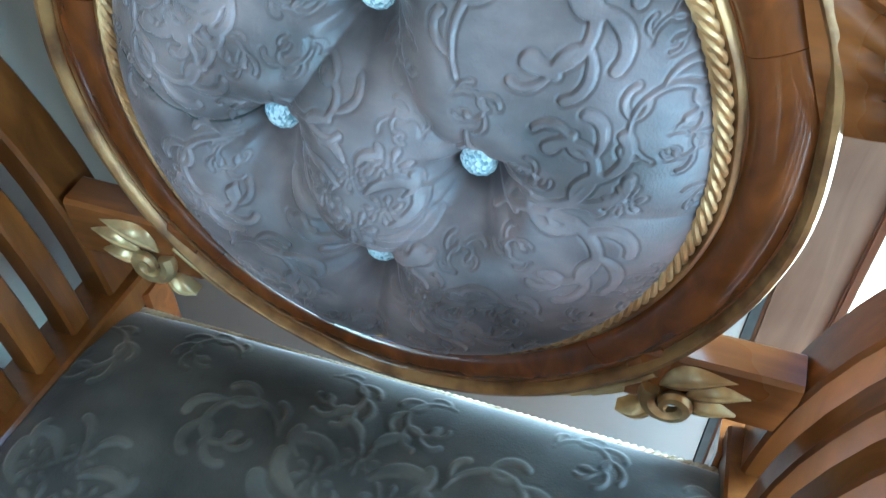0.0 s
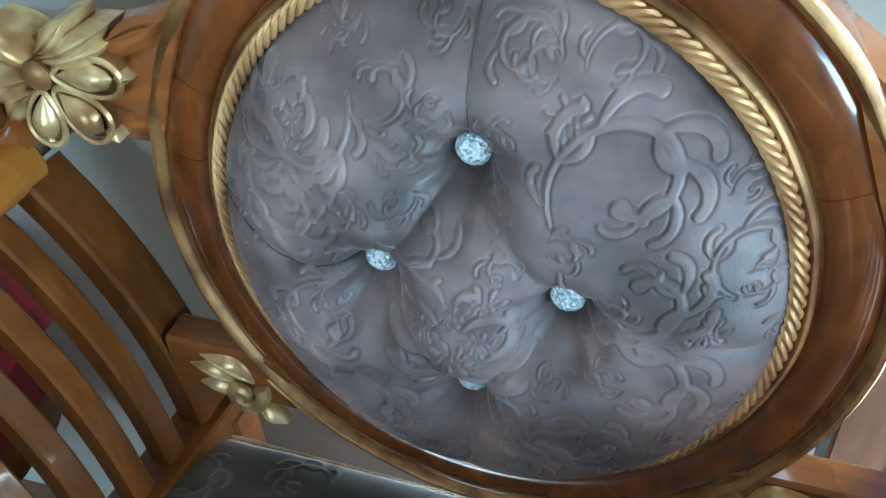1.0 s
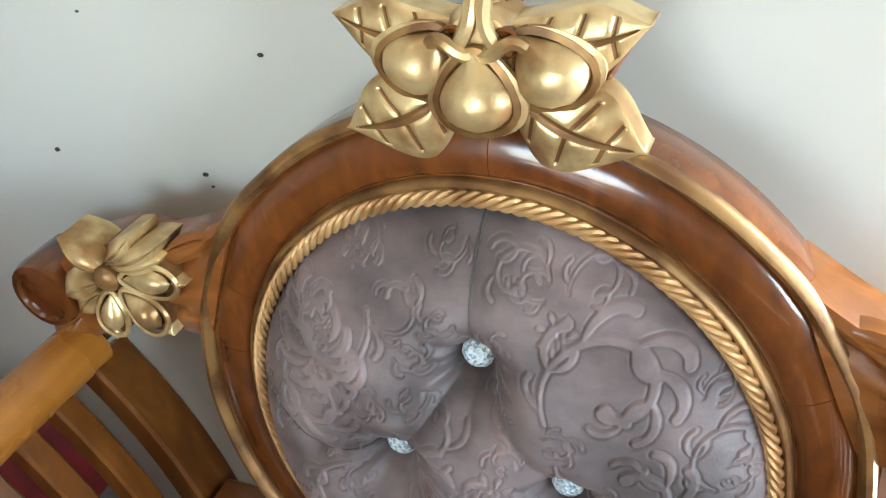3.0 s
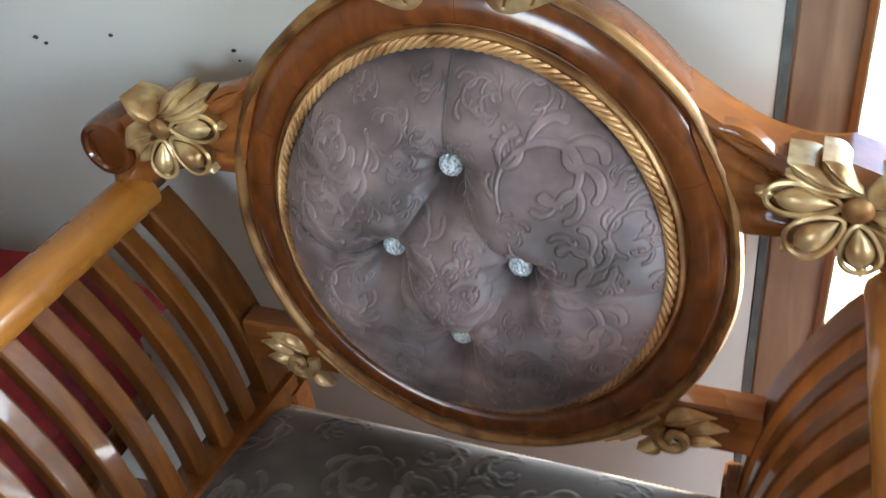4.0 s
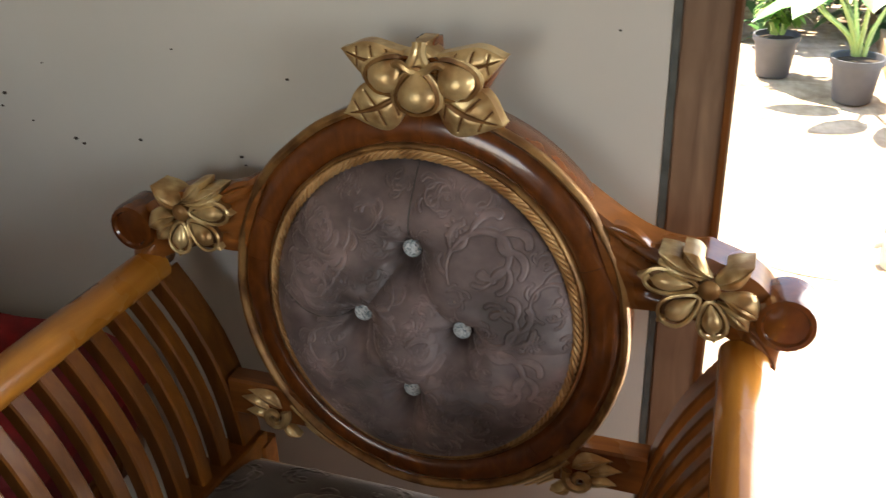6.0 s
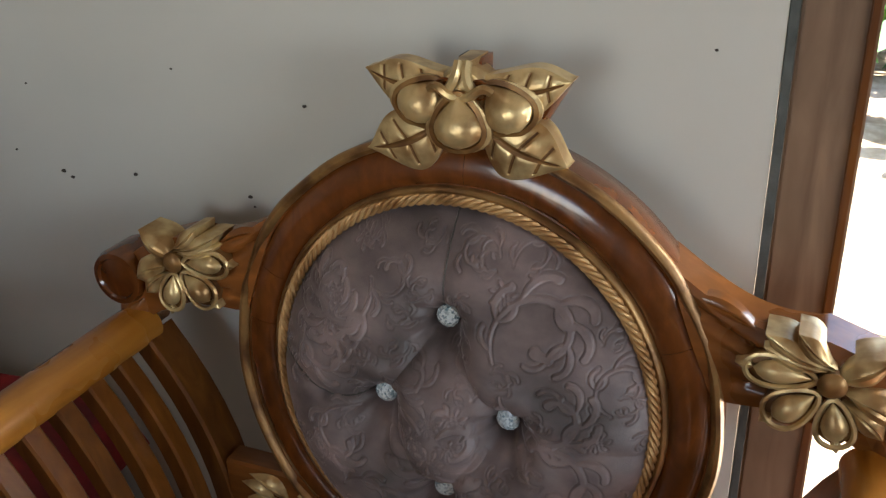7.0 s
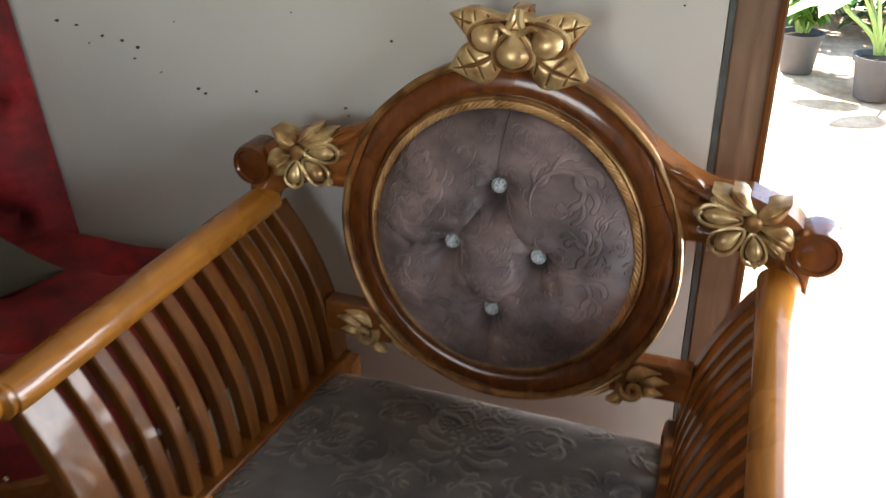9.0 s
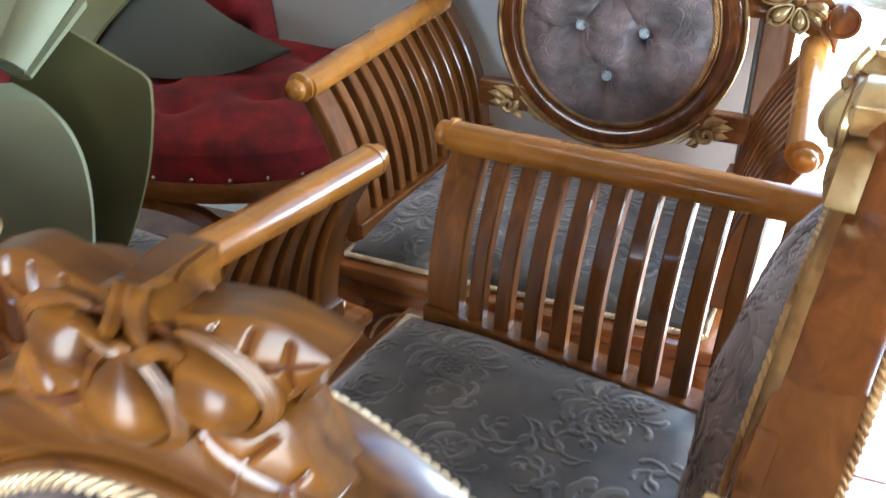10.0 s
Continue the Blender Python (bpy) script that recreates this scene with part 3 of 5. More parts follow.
SEAT_FIGURE = Figure(0.34, -0.73, -0.1, 0.0012)
for cy in (-0.27, -0.5):
    SEAT_FIGURE.draw(nosegay(0.0, cy - 0.03, 0.11))
    for h in (-1, 1):
        SEAT_FIGURE.draw(nosegay(h * 0.225, cy - 0.09, 0.1, h * 0.25))
for h in (-1, 1):
    for x, y, r0, a0, a1, lb in ((0.11, -0.24, 0.042, 3.0, -2.4, 0.03), (0.13, -0.35, 0.04, 2.4, 7.8, 0.03), (0.1, -0.44, 0.042, 0.2, 5.6, 0.03), (0.13, -0.54, 0.04, 3.4, -1.8, 0.03), (0.1, -0.64, 0.042, 0.8, 6.2, 0.03), (0.27, -0.2, 0.036, 1.4, 6.4, 0.026), (0.17, -0.17, 0.03, 3.0, -1.6, 0.022),
                                 (0.28, -0.46, 0.034, 2.2, -2.6, 0.026), (0.19, -0.68, 0.034, 2.6, 7.4, 0.024), (0.28, -0.66, 0.034, 0.6, 5.4, 0.025), (0.04, -0.18, 0.03, 1.0, 5.8, 0.022), (0.045, -0.385, 0.03, 3.4, -1.2, 0.022), (0.05, -0.69, 0.028, 1.0, 5.8, 0.02)):
        SEAT_FIGURE.draw(acanthus(h * x, y, r0, 0.007, a0 if h > 0 else math.pi - a0, a1 if h > 0 else math.pi - a1, lb, 6))


def arm_line(side, t):
    """The flaring curve of slats and posts, from the base rail (t 0) to the arm rail (t 1)."""
    return (side * (0.305 + 0.016 * t + 0.068 * max(0.0, t) ** 2.4), 0.0, 0.435 + 0.255 * t)


def flared(bm, side, y, width, thick, low=0.0, n=9, splay=0.0):
    pts = [arm_line(side, low + (1.06 - low) * i / (n - 1)) for i in range(n)]
    pts = [(x + side * splay, y, z) for x, _, z in pts]
    bar(bm, pts, thick, width, (0, 1, 0), 0.22)


def flower(root, side, gold, edge, cx, cz):
    """The carved blossom on the ear of the back: three seed pods in pointed hoods, a fan of leaves, a spike and a rough outer leaf."""
    def at(u, v, h):
        return on_back(side * (cx + u), cz + v, h + 0.014)
    f = bmesh.new()
    for base, tip, w in (((0.0, 0.012), (-0.056, 0.026), 0.02), ((0.002, 0.014), (-0.056, 0.038), 0.02), ((0.004, 0.016), (-0.03, 0.043), 0.02)):
        leaf(f, base, tip, w, at, 0.3, 0.06, 12, 0.008, 0.6, -0.03)
    leaf(f, (0.004, 0.006), (0.046, 0.034), 0.024, at, 0.34, -0.05, 14, 0.009, 0.45, -0.03)
    for base, tip, w in (((0.008, -0.004), (0.06, -0.028), 0.03), ((0.012, -0.014), (0.048, -0.044), 0.024)):
        leaf(f, base, tip, w, at, 0.36, 0.08, 12, 0.006, 0.62, -0.02)
    bl = part("blossom", f, gold, root, "carved gold-painted blossom" if gold is GOLD else "")
    for base, tip, w in (((-0.008, 0.003), (-0.073, 0.007), 0.032), ((-0.006, -0.008), (-0.049, -0.044), 0.038), ((0.004, -0.01), (0.013, -0.06), 0.034)):
        b, t = np.array(base), np.array(tip)
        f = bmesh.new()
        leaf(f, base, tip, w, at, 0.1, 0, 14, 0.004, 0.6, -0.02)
        # hollow coloured dark, shade painted behind the seed
        part("petal_hollow", f, GOLD_CUT_SHADE if gold is GOLD else gold, bl)
        f = bmesh.new()
        rim(f, tuple(b + (t - b) * 0.06), tuple(b + (t - b) * 0.93), w * 0.92, at, 0.0026, 0.009)
        leaf(f, tuple(b + (t - b) * 0.84), tuple(b + (t - b) * 1.08), 0.009, at, 0.3, 0, 6, 0.008, 0.4, -0.01)
        part("petal_lip", f, gold, bl)
        f = bmesh.new()
        pod(f, tuple(b + (t - b) * 0.1), tuple(b + (t - b) * 0.84), w * 0.66, at, 0.4, 0.009)
        part("petal_seed", f, gold, bl)
    f = bmesh.new()
    lathe(f, [(0.012, 0.0), (0.0125, 0.012), (0.009, 0.016), (0.003, 0.017), (0.001, 0.017)], at(0.002, 0.002, 0), "y", 14)
    part("blossom_eye", f, edge, bl)


def armchair(name, label, gilded=True):
    chair = thing(name, label, "armchair", "carved armchairs")
    gold, edge, cord = (GOLD, GOLD_OLD, ROPE) if gilded else (WOOD_CARVED, WOOD_CARVED, ROPE_PALE)
    ring_wood = WOOD_RING if gilded else WOOD_CARVED
    rng = random.Random(5)

    # round back
    back = tagged(new("back_frame"), "round glossy brown wooden back frame")
    back.parent = chair
    prof = [(0.004, -0.045), (0.0, -0.04), (-0.002, -0.01), (0.0, 0.006), (0.0075, 0.008), (0.009, 0.0072), (0.0115, 0.0095), (0.018, 0.0125), (0.027, 0.0145), (0.036, 0.0145), (0.042, 0.0125), (0.0455, 0.009), (0.048, 0.009), (0.052, 0.013), (0.058, 0.013), (0.062, 0.0), (0.062, -0.045)]
    for a0, a1 in ((22, 88), (88, 155), (155, 170), (170, 228), (228, 312), (312, 382)):
        f = bmesh.new()
        loops = []
        for a in np.radians(np.linspace(a0 + 0.06, a1 - 0.06, max(6, (a1 - a0) // 3))):
            loops.append([on_back((RX - i_) * math.cos(a), (RZ - i_) * math.sin(a), h) for i_, h in prof])
        loft(f, loops)
        part("ring_segment", f, ring_wood, back)
    f = bmesh.new()
    ellipse_ring(f, [(-0.0025, 0.004), (-0.0035, 0.009), (-0.001, 0.0135), (0.003, 0.0148), (0.0065, 0.0125), (0.0085, 0.007), (0.003, 0.003)], 160, 0.0022)
    part("outer_bead", f, edge, back, "thin gold-rubbed edge bead")
    f = bmesh.new()
    ellipse_ring(f, [(0.0466, 0.007), (0.047, 0.0122), (0.0484, 0.0152), (0.0508, 0.0164), (0.0533, 0.0152), (0.0555, 0.01), (0.051, 0.006)], 140, 0.0016)
    part("inner_bead", f, edge, back, "gold inner bead")
    f = bmesh.new()
    ellipse_ring(f, [(0.06, -0.026), (0.06, -0.03), (0.2, -0.034), (0.2, -0.03)], 64)
    box(f, (MED_U - 0.12, MED_Y + 0.022, MED_Z - 0.16), (MED_U + 0.12, MED_Y + 0.034, MED_Z + 0.16), 0)
    part("back_panel", f, SEAT_VELVET, back, "grey velvet rear panel")
    f = bmesh.new()
    rope(f, [on_back((RX - 0.0588) * math.cos(a), (RZ - 0.0588) * math.sin(a), 0.0155) for a in np.linspace(0, 2 * math.pi, 121)[:-1]], 0.0059, 0.037, strands=4, per=14)
    part("rope_trim", f, cord, back, "twisted gold rope trim")
    f = bmesh.new()
    rope(f, [on_back((RX - 0.012) * math.cos(a), (RZ - 0.012) * math.sin(a), -0.048) for a in np.linspace(0, 2 * math.pi, 121)[:-1]], 0.0055, 0.019)
    part("rear_rope", f, cord, back, "twisted gold rope round the rear panel")

    # the pad: a square grid drawn out into a disc
    nd = 420 if gilded else 60
    gx, gy = np.meshgrid(np.linspace(-1, 1, nd + 1), np.linspace(-1, 1, nd + 1), indexing="ij")
    pu, pv = (0.203 * gx * np.sqrt(1 - gy * gy / 2)).ravel(), (0.208 * gy * np.sqrt(1 - gx * gx / 2)).ravel()
    ph = cushion_height(pu, pv)
    away = np.minimum.reduce([np.hypot(pu - x, pv - y) for x, y in TUFTS])
    rel, share = figure_relief(CUSHION_FIGURE.sample(pu, pv), 0.0014, 0.0022, 0.0008)
    calm = np.clip((away - 0.014) / 0.012, 0, 1)
    ph = ph + rel * calm
    edge_row = (np.maximum(np.abs(gx), np.abs(gy)) > 0.999).ravel()
    ph[edge_row] = -0.02
    spots_ = np.stack((pu + MED_U, MED_Y + pv * LEAN_BACK - ph, MED_Z + pv), 1)
    pad = cloth("back_cushion", spots_, grid_faces(nd, nd), share * calm, VELVET, chair, "button-tufted mauve-grey velvet back pad with embossed damask scrolls")

    def emboss(u, v, h):
        return on_back(u, v, float(cushion_height(u, v)) + h)

    # thin dark strips put shade into the outer pulled creases
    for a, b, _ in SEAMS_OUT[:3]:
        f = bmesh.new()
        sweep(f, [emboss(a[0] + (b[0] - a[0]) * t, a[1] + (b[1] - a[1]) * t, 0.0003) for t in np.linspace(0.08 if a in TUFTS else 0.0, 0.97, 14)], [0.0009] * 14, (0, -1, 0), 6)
        part("crease_shade", f, SEAT_VELVET, pad, "dark strip shading a pulled crease")
    for x, y in TUFTS:
        f = bmesh.new()
        h0 = cushion_height(x, y)
        lathe(f, [(0.004, -0.028), (0.004, -0.001), (0.0105, 0.001), (0.0122, 0.004), (0.0118, 0.0065), (0.0092, 0.0095), (0.0055, 0.0115), (0.0005, 0.012)], on_back(x, y, h0 + 0.026), "y", 12)
        part("crystal_button", f, CRYSTAL, pad, "faceted crystal button", smooth=False)

    # crest
    f = bmesh.new()
    outline = [(-0.1, 0.262), (-0.078, 0.3), (-0.102, 0.342), (-0.055, 0.35), (-0.014, 0.345), (-0.014, 0.368), (0.014, 0.368), (0.014, 0.345), (0.055, 0.35), (0.102, 0.342), (0.078, 0.3), (0.1, 0.262), (0.05, 0.25), (-0.05, 0.25)]
    loft(f, [[on_back(u * k * 0.88 + 0.0105, 0.238 + (v - 0.25) * k2 * 0.86, h) for u, v in outline] for h, k, k2 in ((-0.022, 1, 1), (0.0, 1, 1), (0.006, 0.95, 0.97))])
    crest = part("crest", f, WOOD_RING if gilded else WOOD_CARVED, chair, "carved fruit and leaf crest" if gilded else "ungilded carved fruit and leaf crest")
    def on_crest(u, v, h):
        return on_back(u * 0.985 + 0.0105, 0.312 + (v - 0.312) * 0.86 - 0.019, h + 0.012)
    for sgn in (-1, 1):
        for base, tip, w, bend, pk in (((0.006, 0.318), (0.1, 0.264), 0.07, -0.1, 0.5), ((0.004, 0.352), (0.1, 0.352), 0.05, -0.14, 0.55)):
            f = bmesh.new()
            leaf(f, (sgn * base[0], base[1]), (sgn * tip[0], tip[1]), w, on_crest, 0.13, sgn * bend, 14, 0.006, pk, -0.014, 4.5)
            part("crest_leaf", f, [gold, GOLD_CUT_SHADE if gilded else WOOD_RING], crest)
    f = bmesh.new()
    lathe(f, [(0.026, -0.02), (0.027, 0.004), (0.022, 0.0115), (0.001, 0.0125)], on_crest(0.0, 0.332, 0.0), "y", 26)
    part("crest_heart", f, gold, crest)
    for sgn in (-1, 1):
        f = bmesh.new()
        lathe(f, [(0.0095, -0.004), (0.0098, 0.003), (0.0085, 0.0045), (0.0072, 0.002), (0.001, 0.001)], on_crest(sgn * 0.0165, 0.339, 0.011), "y", 16)
        part("bored_hole", f, WOOD_RING, crest, "dark bored hole")
    for base, tip, w, up in (((-0.024, 0.345), (-0.055, 0.303), 0.046, 0.013), ((0.026, 0.345), (0.057, 0.3), 0.048, 0.013), ((-0.001, 0.334), (-0.001, 0.277), 0.048, 0.02)):
        f = bmesh.new()
        pod(f, base, tip, w, on_crest, 0.28, up)
        fruit = part("fruit", f, gold, crest)
        f = bmesh.new()
        rim(f, base, tip, w + 0.002, on_crest, 0.0036, up - 0.002)
        # brown lip paints a dark recess round the fruit
        part("fruit_lip", f, edge, fruit)
        f = bmesh.new()
        rim(f, base, tip, w + 0.011, on_crest, 0.0032, up - 0.003)
        part("fruit_cup", f, gold, fruit)
    f = bmesh.new()
    loft(f, [[on_crest(u, v, h) for u, v in ((-0.011, 0.342), (0.011, 0.342), (0.009, 0.368), (-0.008, 0.368))] for h in (-0.03, 0.0)] + [[on_crest(u, v, 0.012) for u, v in ((-0.007, 0.345), (0.007, 0.345), (0.004, 0.366), (-0.005, 0.366))]])
    for sgn in (-1, 1):
        sweep(f, [on_crest(sgn * x, y, h) for x, y, h in bez((0.0, 0.333, 0.016), (0.012, 0.325, 0.022), (0.018, 0.352, 0.022), (0.03, 0.338, 0.016), 10)], [0.0045] * 10, (0, -1, 0), 7)
        sweep(f, [on_crest(sgn * x, y, h) for x, y, h in bez((0.004, 0.366, 0.01), (0.004, 0.358, 0.014), (0.004, 0.35, 0.018), (0.012, 0.338, 0.016), 8)], [0.005] * 8, (0, -1, 0), 7)
    part("crest_stem", f, gold, crest)

    # ears of the back
    for side in (-1, 1):
        def ear_at(u, v, h, side=side):
            return on_back(side * u, v - 0.014, h)
        f = bmesh.new()
        top = bez((0.2, 0.185), (0.25, 0.15), (0.285, 0.125), (0.34, 0.135), 18) + bez((0.36, 0.128), (0.385, 0.12), (0.4, 0.115), (0.418, 0.09), 8)
        low = bez((0.25, 0.06), (0.29, 0.055), (0.31, 0.07), (0.345, 0.05), 18) + bez((0.36, 0.045), (0.38, 0.035), (0.395, 0.03), (0.408, 0.0), 8)
        loops = []
        for i, ((u0, v0), (u1, v1)) in enumerate(zip(top, low)):
            s = i / 17
            lp = [ear_at(u0, v0, -0.045)]
            for c in np.linspace(0, 1, 21):
                h = 0.003 + 0.011 * math.sin(math.pi * min(0.97, max(0.03, c))) ** 0.35
                if s <= 1:
                    h -= 0.008 * math.exp(-((c - 0.16 - 0.26 * s) / 0.06) ** 2) * math.sin(math.pi * min(1, 0.1 + s)) ** 0.5
                    h -= 0.0045 * math.exp(-((c - 0.42 - 0.15 * s) / 0.04) ** 2) * math.sin(math.pi * s) ** 2
                    h -= 0.006 * math.exp(-((c - 0.8 + 0.1 * s) / 0.05) ** 2) * (1 if 0.25 < s < 0.8 else 0.2)
                lp.append(ear_at(u0 + (u1 - u0) * c, v0 + (v1 - v0) * c, h))
            loops.append(lp + [ear_at(u1, v1, -0.045)])
        loft(f, loops)
        ear = part("back_ear", f, WOOD_FRAME if gilded else WOOD_CARVED, chair)
        f = bmesh.new()
        ku, kv = (0.42, 0.078) if side < 0 else (0.431, 0.072)
        lathe(f, [(0.031, -0.034), (0.035, -0.03), (0.035, 0.014), (0.032, 0.022), (0.026, 0.023), (0.024, 0.02), (0.012, 0.022), (0.001, 0.023)], ear_at(ku, kv, 0), "y", 22)
        part("scroll_knob", f, WOOD_RING, ear, "turned brown scroll knob")
        f = bmesh.new()
        leaf(f, (0.222, 0.158), (0.285, 0.132), 0.016, ear_at, 0.2, 0.06, 8, 0.008)
        part("ear_leaf", f, WOOD_FRAME, ear)
        f = bmesh.new()
        leaf(f, (0.385, 0.06), (0.428, 0.008), 0.04, ear_at, 0.25, 0.1, 10, 0.01, 0.45, -0.04)
        part("ear_drop", f, WOOD_FRAME, ear)
        flower(ear, side, gold, edge, *((0.331, 0.097) if side < 0 else (0.345, 0.088)))

        # lower bracket between the round back and the arm post
        f = bmesh.new()
        bar(f, [ear_at(0.18, -0.175, -0.008), ear_at(0.24, -0.172, -0.006), ear_at(0.298, -0.172, -0.006)], 0.06, 0.034, (0, -1, 0), 0.2)
        br = part("bracket", f, WOOD_FRAME, chair)
        f = bmesh.new()
        sh_ = -0.006 if side < 0 else -0.016
        spiral(f, (0.231 + sh_, -0.19), 0.019, 1.25, ear_at, 2.6, 1, 0.0075, 26, 0.012)
        for base, tip, w in (((0.226, -0.172), (0.278, -0.15), 0.026), ((0.246, -0.178), (0.29, -0.164), 0.022), ((0.246, -0.192), (0.284, -0.186), 0.02), ((0.226, -0.2), (0.199, -0.214), 0.018)):
            leaf(f, base, tip, w, lambda u, v, h: ear_at(u - 0.006 + sh_, v - 0.004, h + 0.007), 0.3, 0.12, 8, 0.005)
        for k_, (r_, lift_) in enumerate(((0.2685, 0.004), (0.2755, 0.0), (0.282, -0.004))):
            arc = np.radians(np.linspace(-42 - 2 * k_, -62 + 3 * k_, 12))
            sweep(f, [on_back(side * r_ * math.cos(a), r_ * math.sin(a) * 1.015, lift_ + 0.004) for a in arc], np.linspace(0.0042, 0.0012, 12), (0, -1, 0), 7)
        part("scroll_leaf", f, gold if gilded else WOOD_CARVED, br, "carved gold scroll leaf")

    # arms
    for side in (-1, 1):
        reach = 1.05 if side < 0 else 0.95

        def yy(y, reach=reach):
            return -0.12 + (y + 0.12) * reach
        f = bmesh.new()
        sec = [(0.0285 * math.cos(a), max(-0.018, 0.025 * math.sin(a) - 0.002)) for a in np.linspace(0, 2 * math.pi, 29)[:-1]]
        out = 0.008 if side < 0 else 0.0
        line = [(-0.12, 0.395 + out, 0.72), (-0.14, 0.396 + out, 0.72), (-0.3, 0.403 + out, 0.714), (-0.48, 0.412 + out / 2, 0.707), (-0.63, 0.419, 0.702), (-0.652, 0.42, 0.702)]
        loft(f, [[(side * (x + a), yy(y), z + b) for a, b in sec] for y, x, z in line])
        arm = part("arm_rail", f, WOOD_LIGHT, chair, "rounded glossy honey-coloured arm rail")
        f = bmesh.new()
        lathe(f, [(0.024, 0.0), (0.027, 0.003), (0.027, 0.009), (0.02, 0.012), (0.017, 0.015), (0.0195, 0.019), (0.0205, 0.025), (0.017, 0.031), (0.009, 0.035), (0.001, 0.036)], (side * 0.422, yy(-0.651), 0.701), "y", 20)
        part("rail_knob", f, WOOD_LIGHT, arm)
        f = bmesh.new()
        bar(f, [(side * 0.296, -0.1, 0.422), (side * 0.311, -0.35, 0.424), (side * 0.338, yy(-0.65), 0.426)], 0.05, 0.036, (0, 0, 1), 0.15)
        part("base_rail", f, WOOD_SLAT, chair)
        f = bmesh.new()
        flared(f, side, yy(-0.625), 0.056, 0.03, -0.12, 10, 0.031)
        part("front_post", f, WOOD_SLAT, chair)
        f = bmesh.new()
        flared(f, side, -0.118, 0.05, 0.03, -0.16, 10, -0.006)
        part("rear_post", f, WOOD_SLAT, chair)
        for k in range(10):
            y = yy(-0.57 + 0.0435 * k)
            f = bmesh.new()
            flared(f, side, y, 0.0245, 0.024, 0.0, 9, 0.026 - 0.03 * k / 9)
            part("slat", f, WOOD_SLAT, chair)

    # seat
    f = bmesh.new()
    prof = [(0.31, 0.03), (0.315, 0.012), (0.325, 0.006), (0.336, 0.012), (0.345, 0.016), (0.355, 0.006), (0.365, -0.004), (0.38, -0.006), (0.388, -0.002), (0.391, 0.006)]
    loops = []
    for z, ins in prof:
        w, y0, y1 = 0.368 - ins, -0.735 + ins, -0.122 - ins
        loops.append([(-w, y0, z), (0, y0 - 0.008, z), (w, y0, z), (w * 0.95, y1, z), (-w * 0.95, y1, z)])
    loft(f, loops)
    seat_frame = part("seat_frame", f, WOOD_FRAME, chair, "moulded brown wooden seat frame")
    nx, ny = (380, 340) if gilded else (60, 60)
    gx, gy = np.meshgrid(np.linspace(-SEAT_W, SEAT_W, nx + 1), np.linspace(SEAT_F, SEAT_B, ny + 1), indexing="ij")
    rel, share = figure_relief(SEAT_FIGURE.sample(gx, gy), 0.0015, 0.0006, 0.0013)
    gz = seat_height(gx, gy) + rel
    brim = np.ones_like(gz, bool)
    brim[1:-1, 1:-1] = False
    gz[brim] = 0.375
    seat = cloth("seat_pad", np.stack((gx.ravel(), gy.ravel(), gz.ravel()), 1), grid_faces(nx, ny), share.ravel(), SEAT_VELVET, chair, "dark grey velvet seat pad with embossed damask bouquets")
    f = bmesh.new()
    w = SEAT_W + 0.006
    y0, y1 = SEAT_F - 0.006, SEAT_B + 0.004
    rope(f, [(x, y0, 0.399) for x in np.linspace(-w, w, 12)[:-1]] + [(w, y, 0.399) for y in np.linspace(y0, y1, 12)[:-1]] + [(-x, y1, 0.399) for x in np.linspace(-w, w, 12)[:-1]] + [(-w, -y, 0.399) for y in np.linspace(-y1, -y0, 12)[:-1]], 0.0052, 0.02)
    part("seat_rope", f, ROPE_PALE, seat, "twisted gold rope edging")

    # apron and legs
    for ax in ("front", "left", "right"):
        f = bmesh.new()
        pts = bez((-0.3, 0.2), (-0.2, 0.3), (-0.1, 0.2), (0.0, 0.25), 10) + bez((0.0, 0.25), (0.1, 0.2), (0.2, 0.3), (0.3, 0.2), 10)[1:]
        loops = []
        for u, zz in pts:
            if ax == "front":
                loops.append([(u, -0.715, 0.318), (u, -0.695, 0.318), (u, -0.695, zz), (u, -0.715, zz)])
            else:
                s_ = -1 if ax == "left" else 1
                loops.append([(s_ * 0.35, -0.4 + u, 0.318), (s_ * 0.33, -0.4 + u, 0.318), (s_ * 0.33, -0.4 + u, zz), (s_ * 0.35, -0.4 + u, zz)])
        loft(f, loops)
        ap = part("apron", f, WOOD_FRAME, chair)
        if ax == "front":
            for sgn in (-1, 1):
                f = bmesh.new()

                def on_apron(u, v, h, sgn=sgn):
                    return (sgn * u, -0.716 - h, v)
                spiral(f, (0.19, 0.275), 0.022, 1.1, on_apron, 0.5, 1, 0.006, 22, 0.002)
                leaf(f, (0.2, 0.29), (0.12, 0.262), 0.03, on_apron, 0.3, 0.1, 8, 0.003)
                sweep(f, [on_apron(u, v, 0.002) for u, v in bez((0.21, 0.29), (0.24, 0.3), (0.27, 0.27), (0.285, 0.22), 10)], np.linspace(0.005, 0.003, 10), (0, -1, 0), 6)
                part("apron_scroll", f, gold, ap, "gold apron scroll")
    for sx in (-1, 1):
        f = bmesh.new()
        line = bez((sx * 0.325, -0.68, 0.33), (sx * 0.39, -0.75, 0.27), (sx * 0.31, -0.665, 0.1), (sx * 0.35, -0.72, 0.0), 14)
        sweep(f, line, [0.05, 0.052, 0.05, 0.046, 0.041, 0.036, 0.031, 0.027, 0.024, 0.022, 0.022, 0.025, 0.03, 0.032], (0, 1, 0), 10)
        leg = part("front_leg", f, WOOD_FRAME, chair)
        f = bmesh.new()

        def on_knee(u, v, h, sx=sx):
            return (sx * (0.352 + 0.7 * (u + h)), -0.712 + 0.7 * u - 0.7 * h, v)
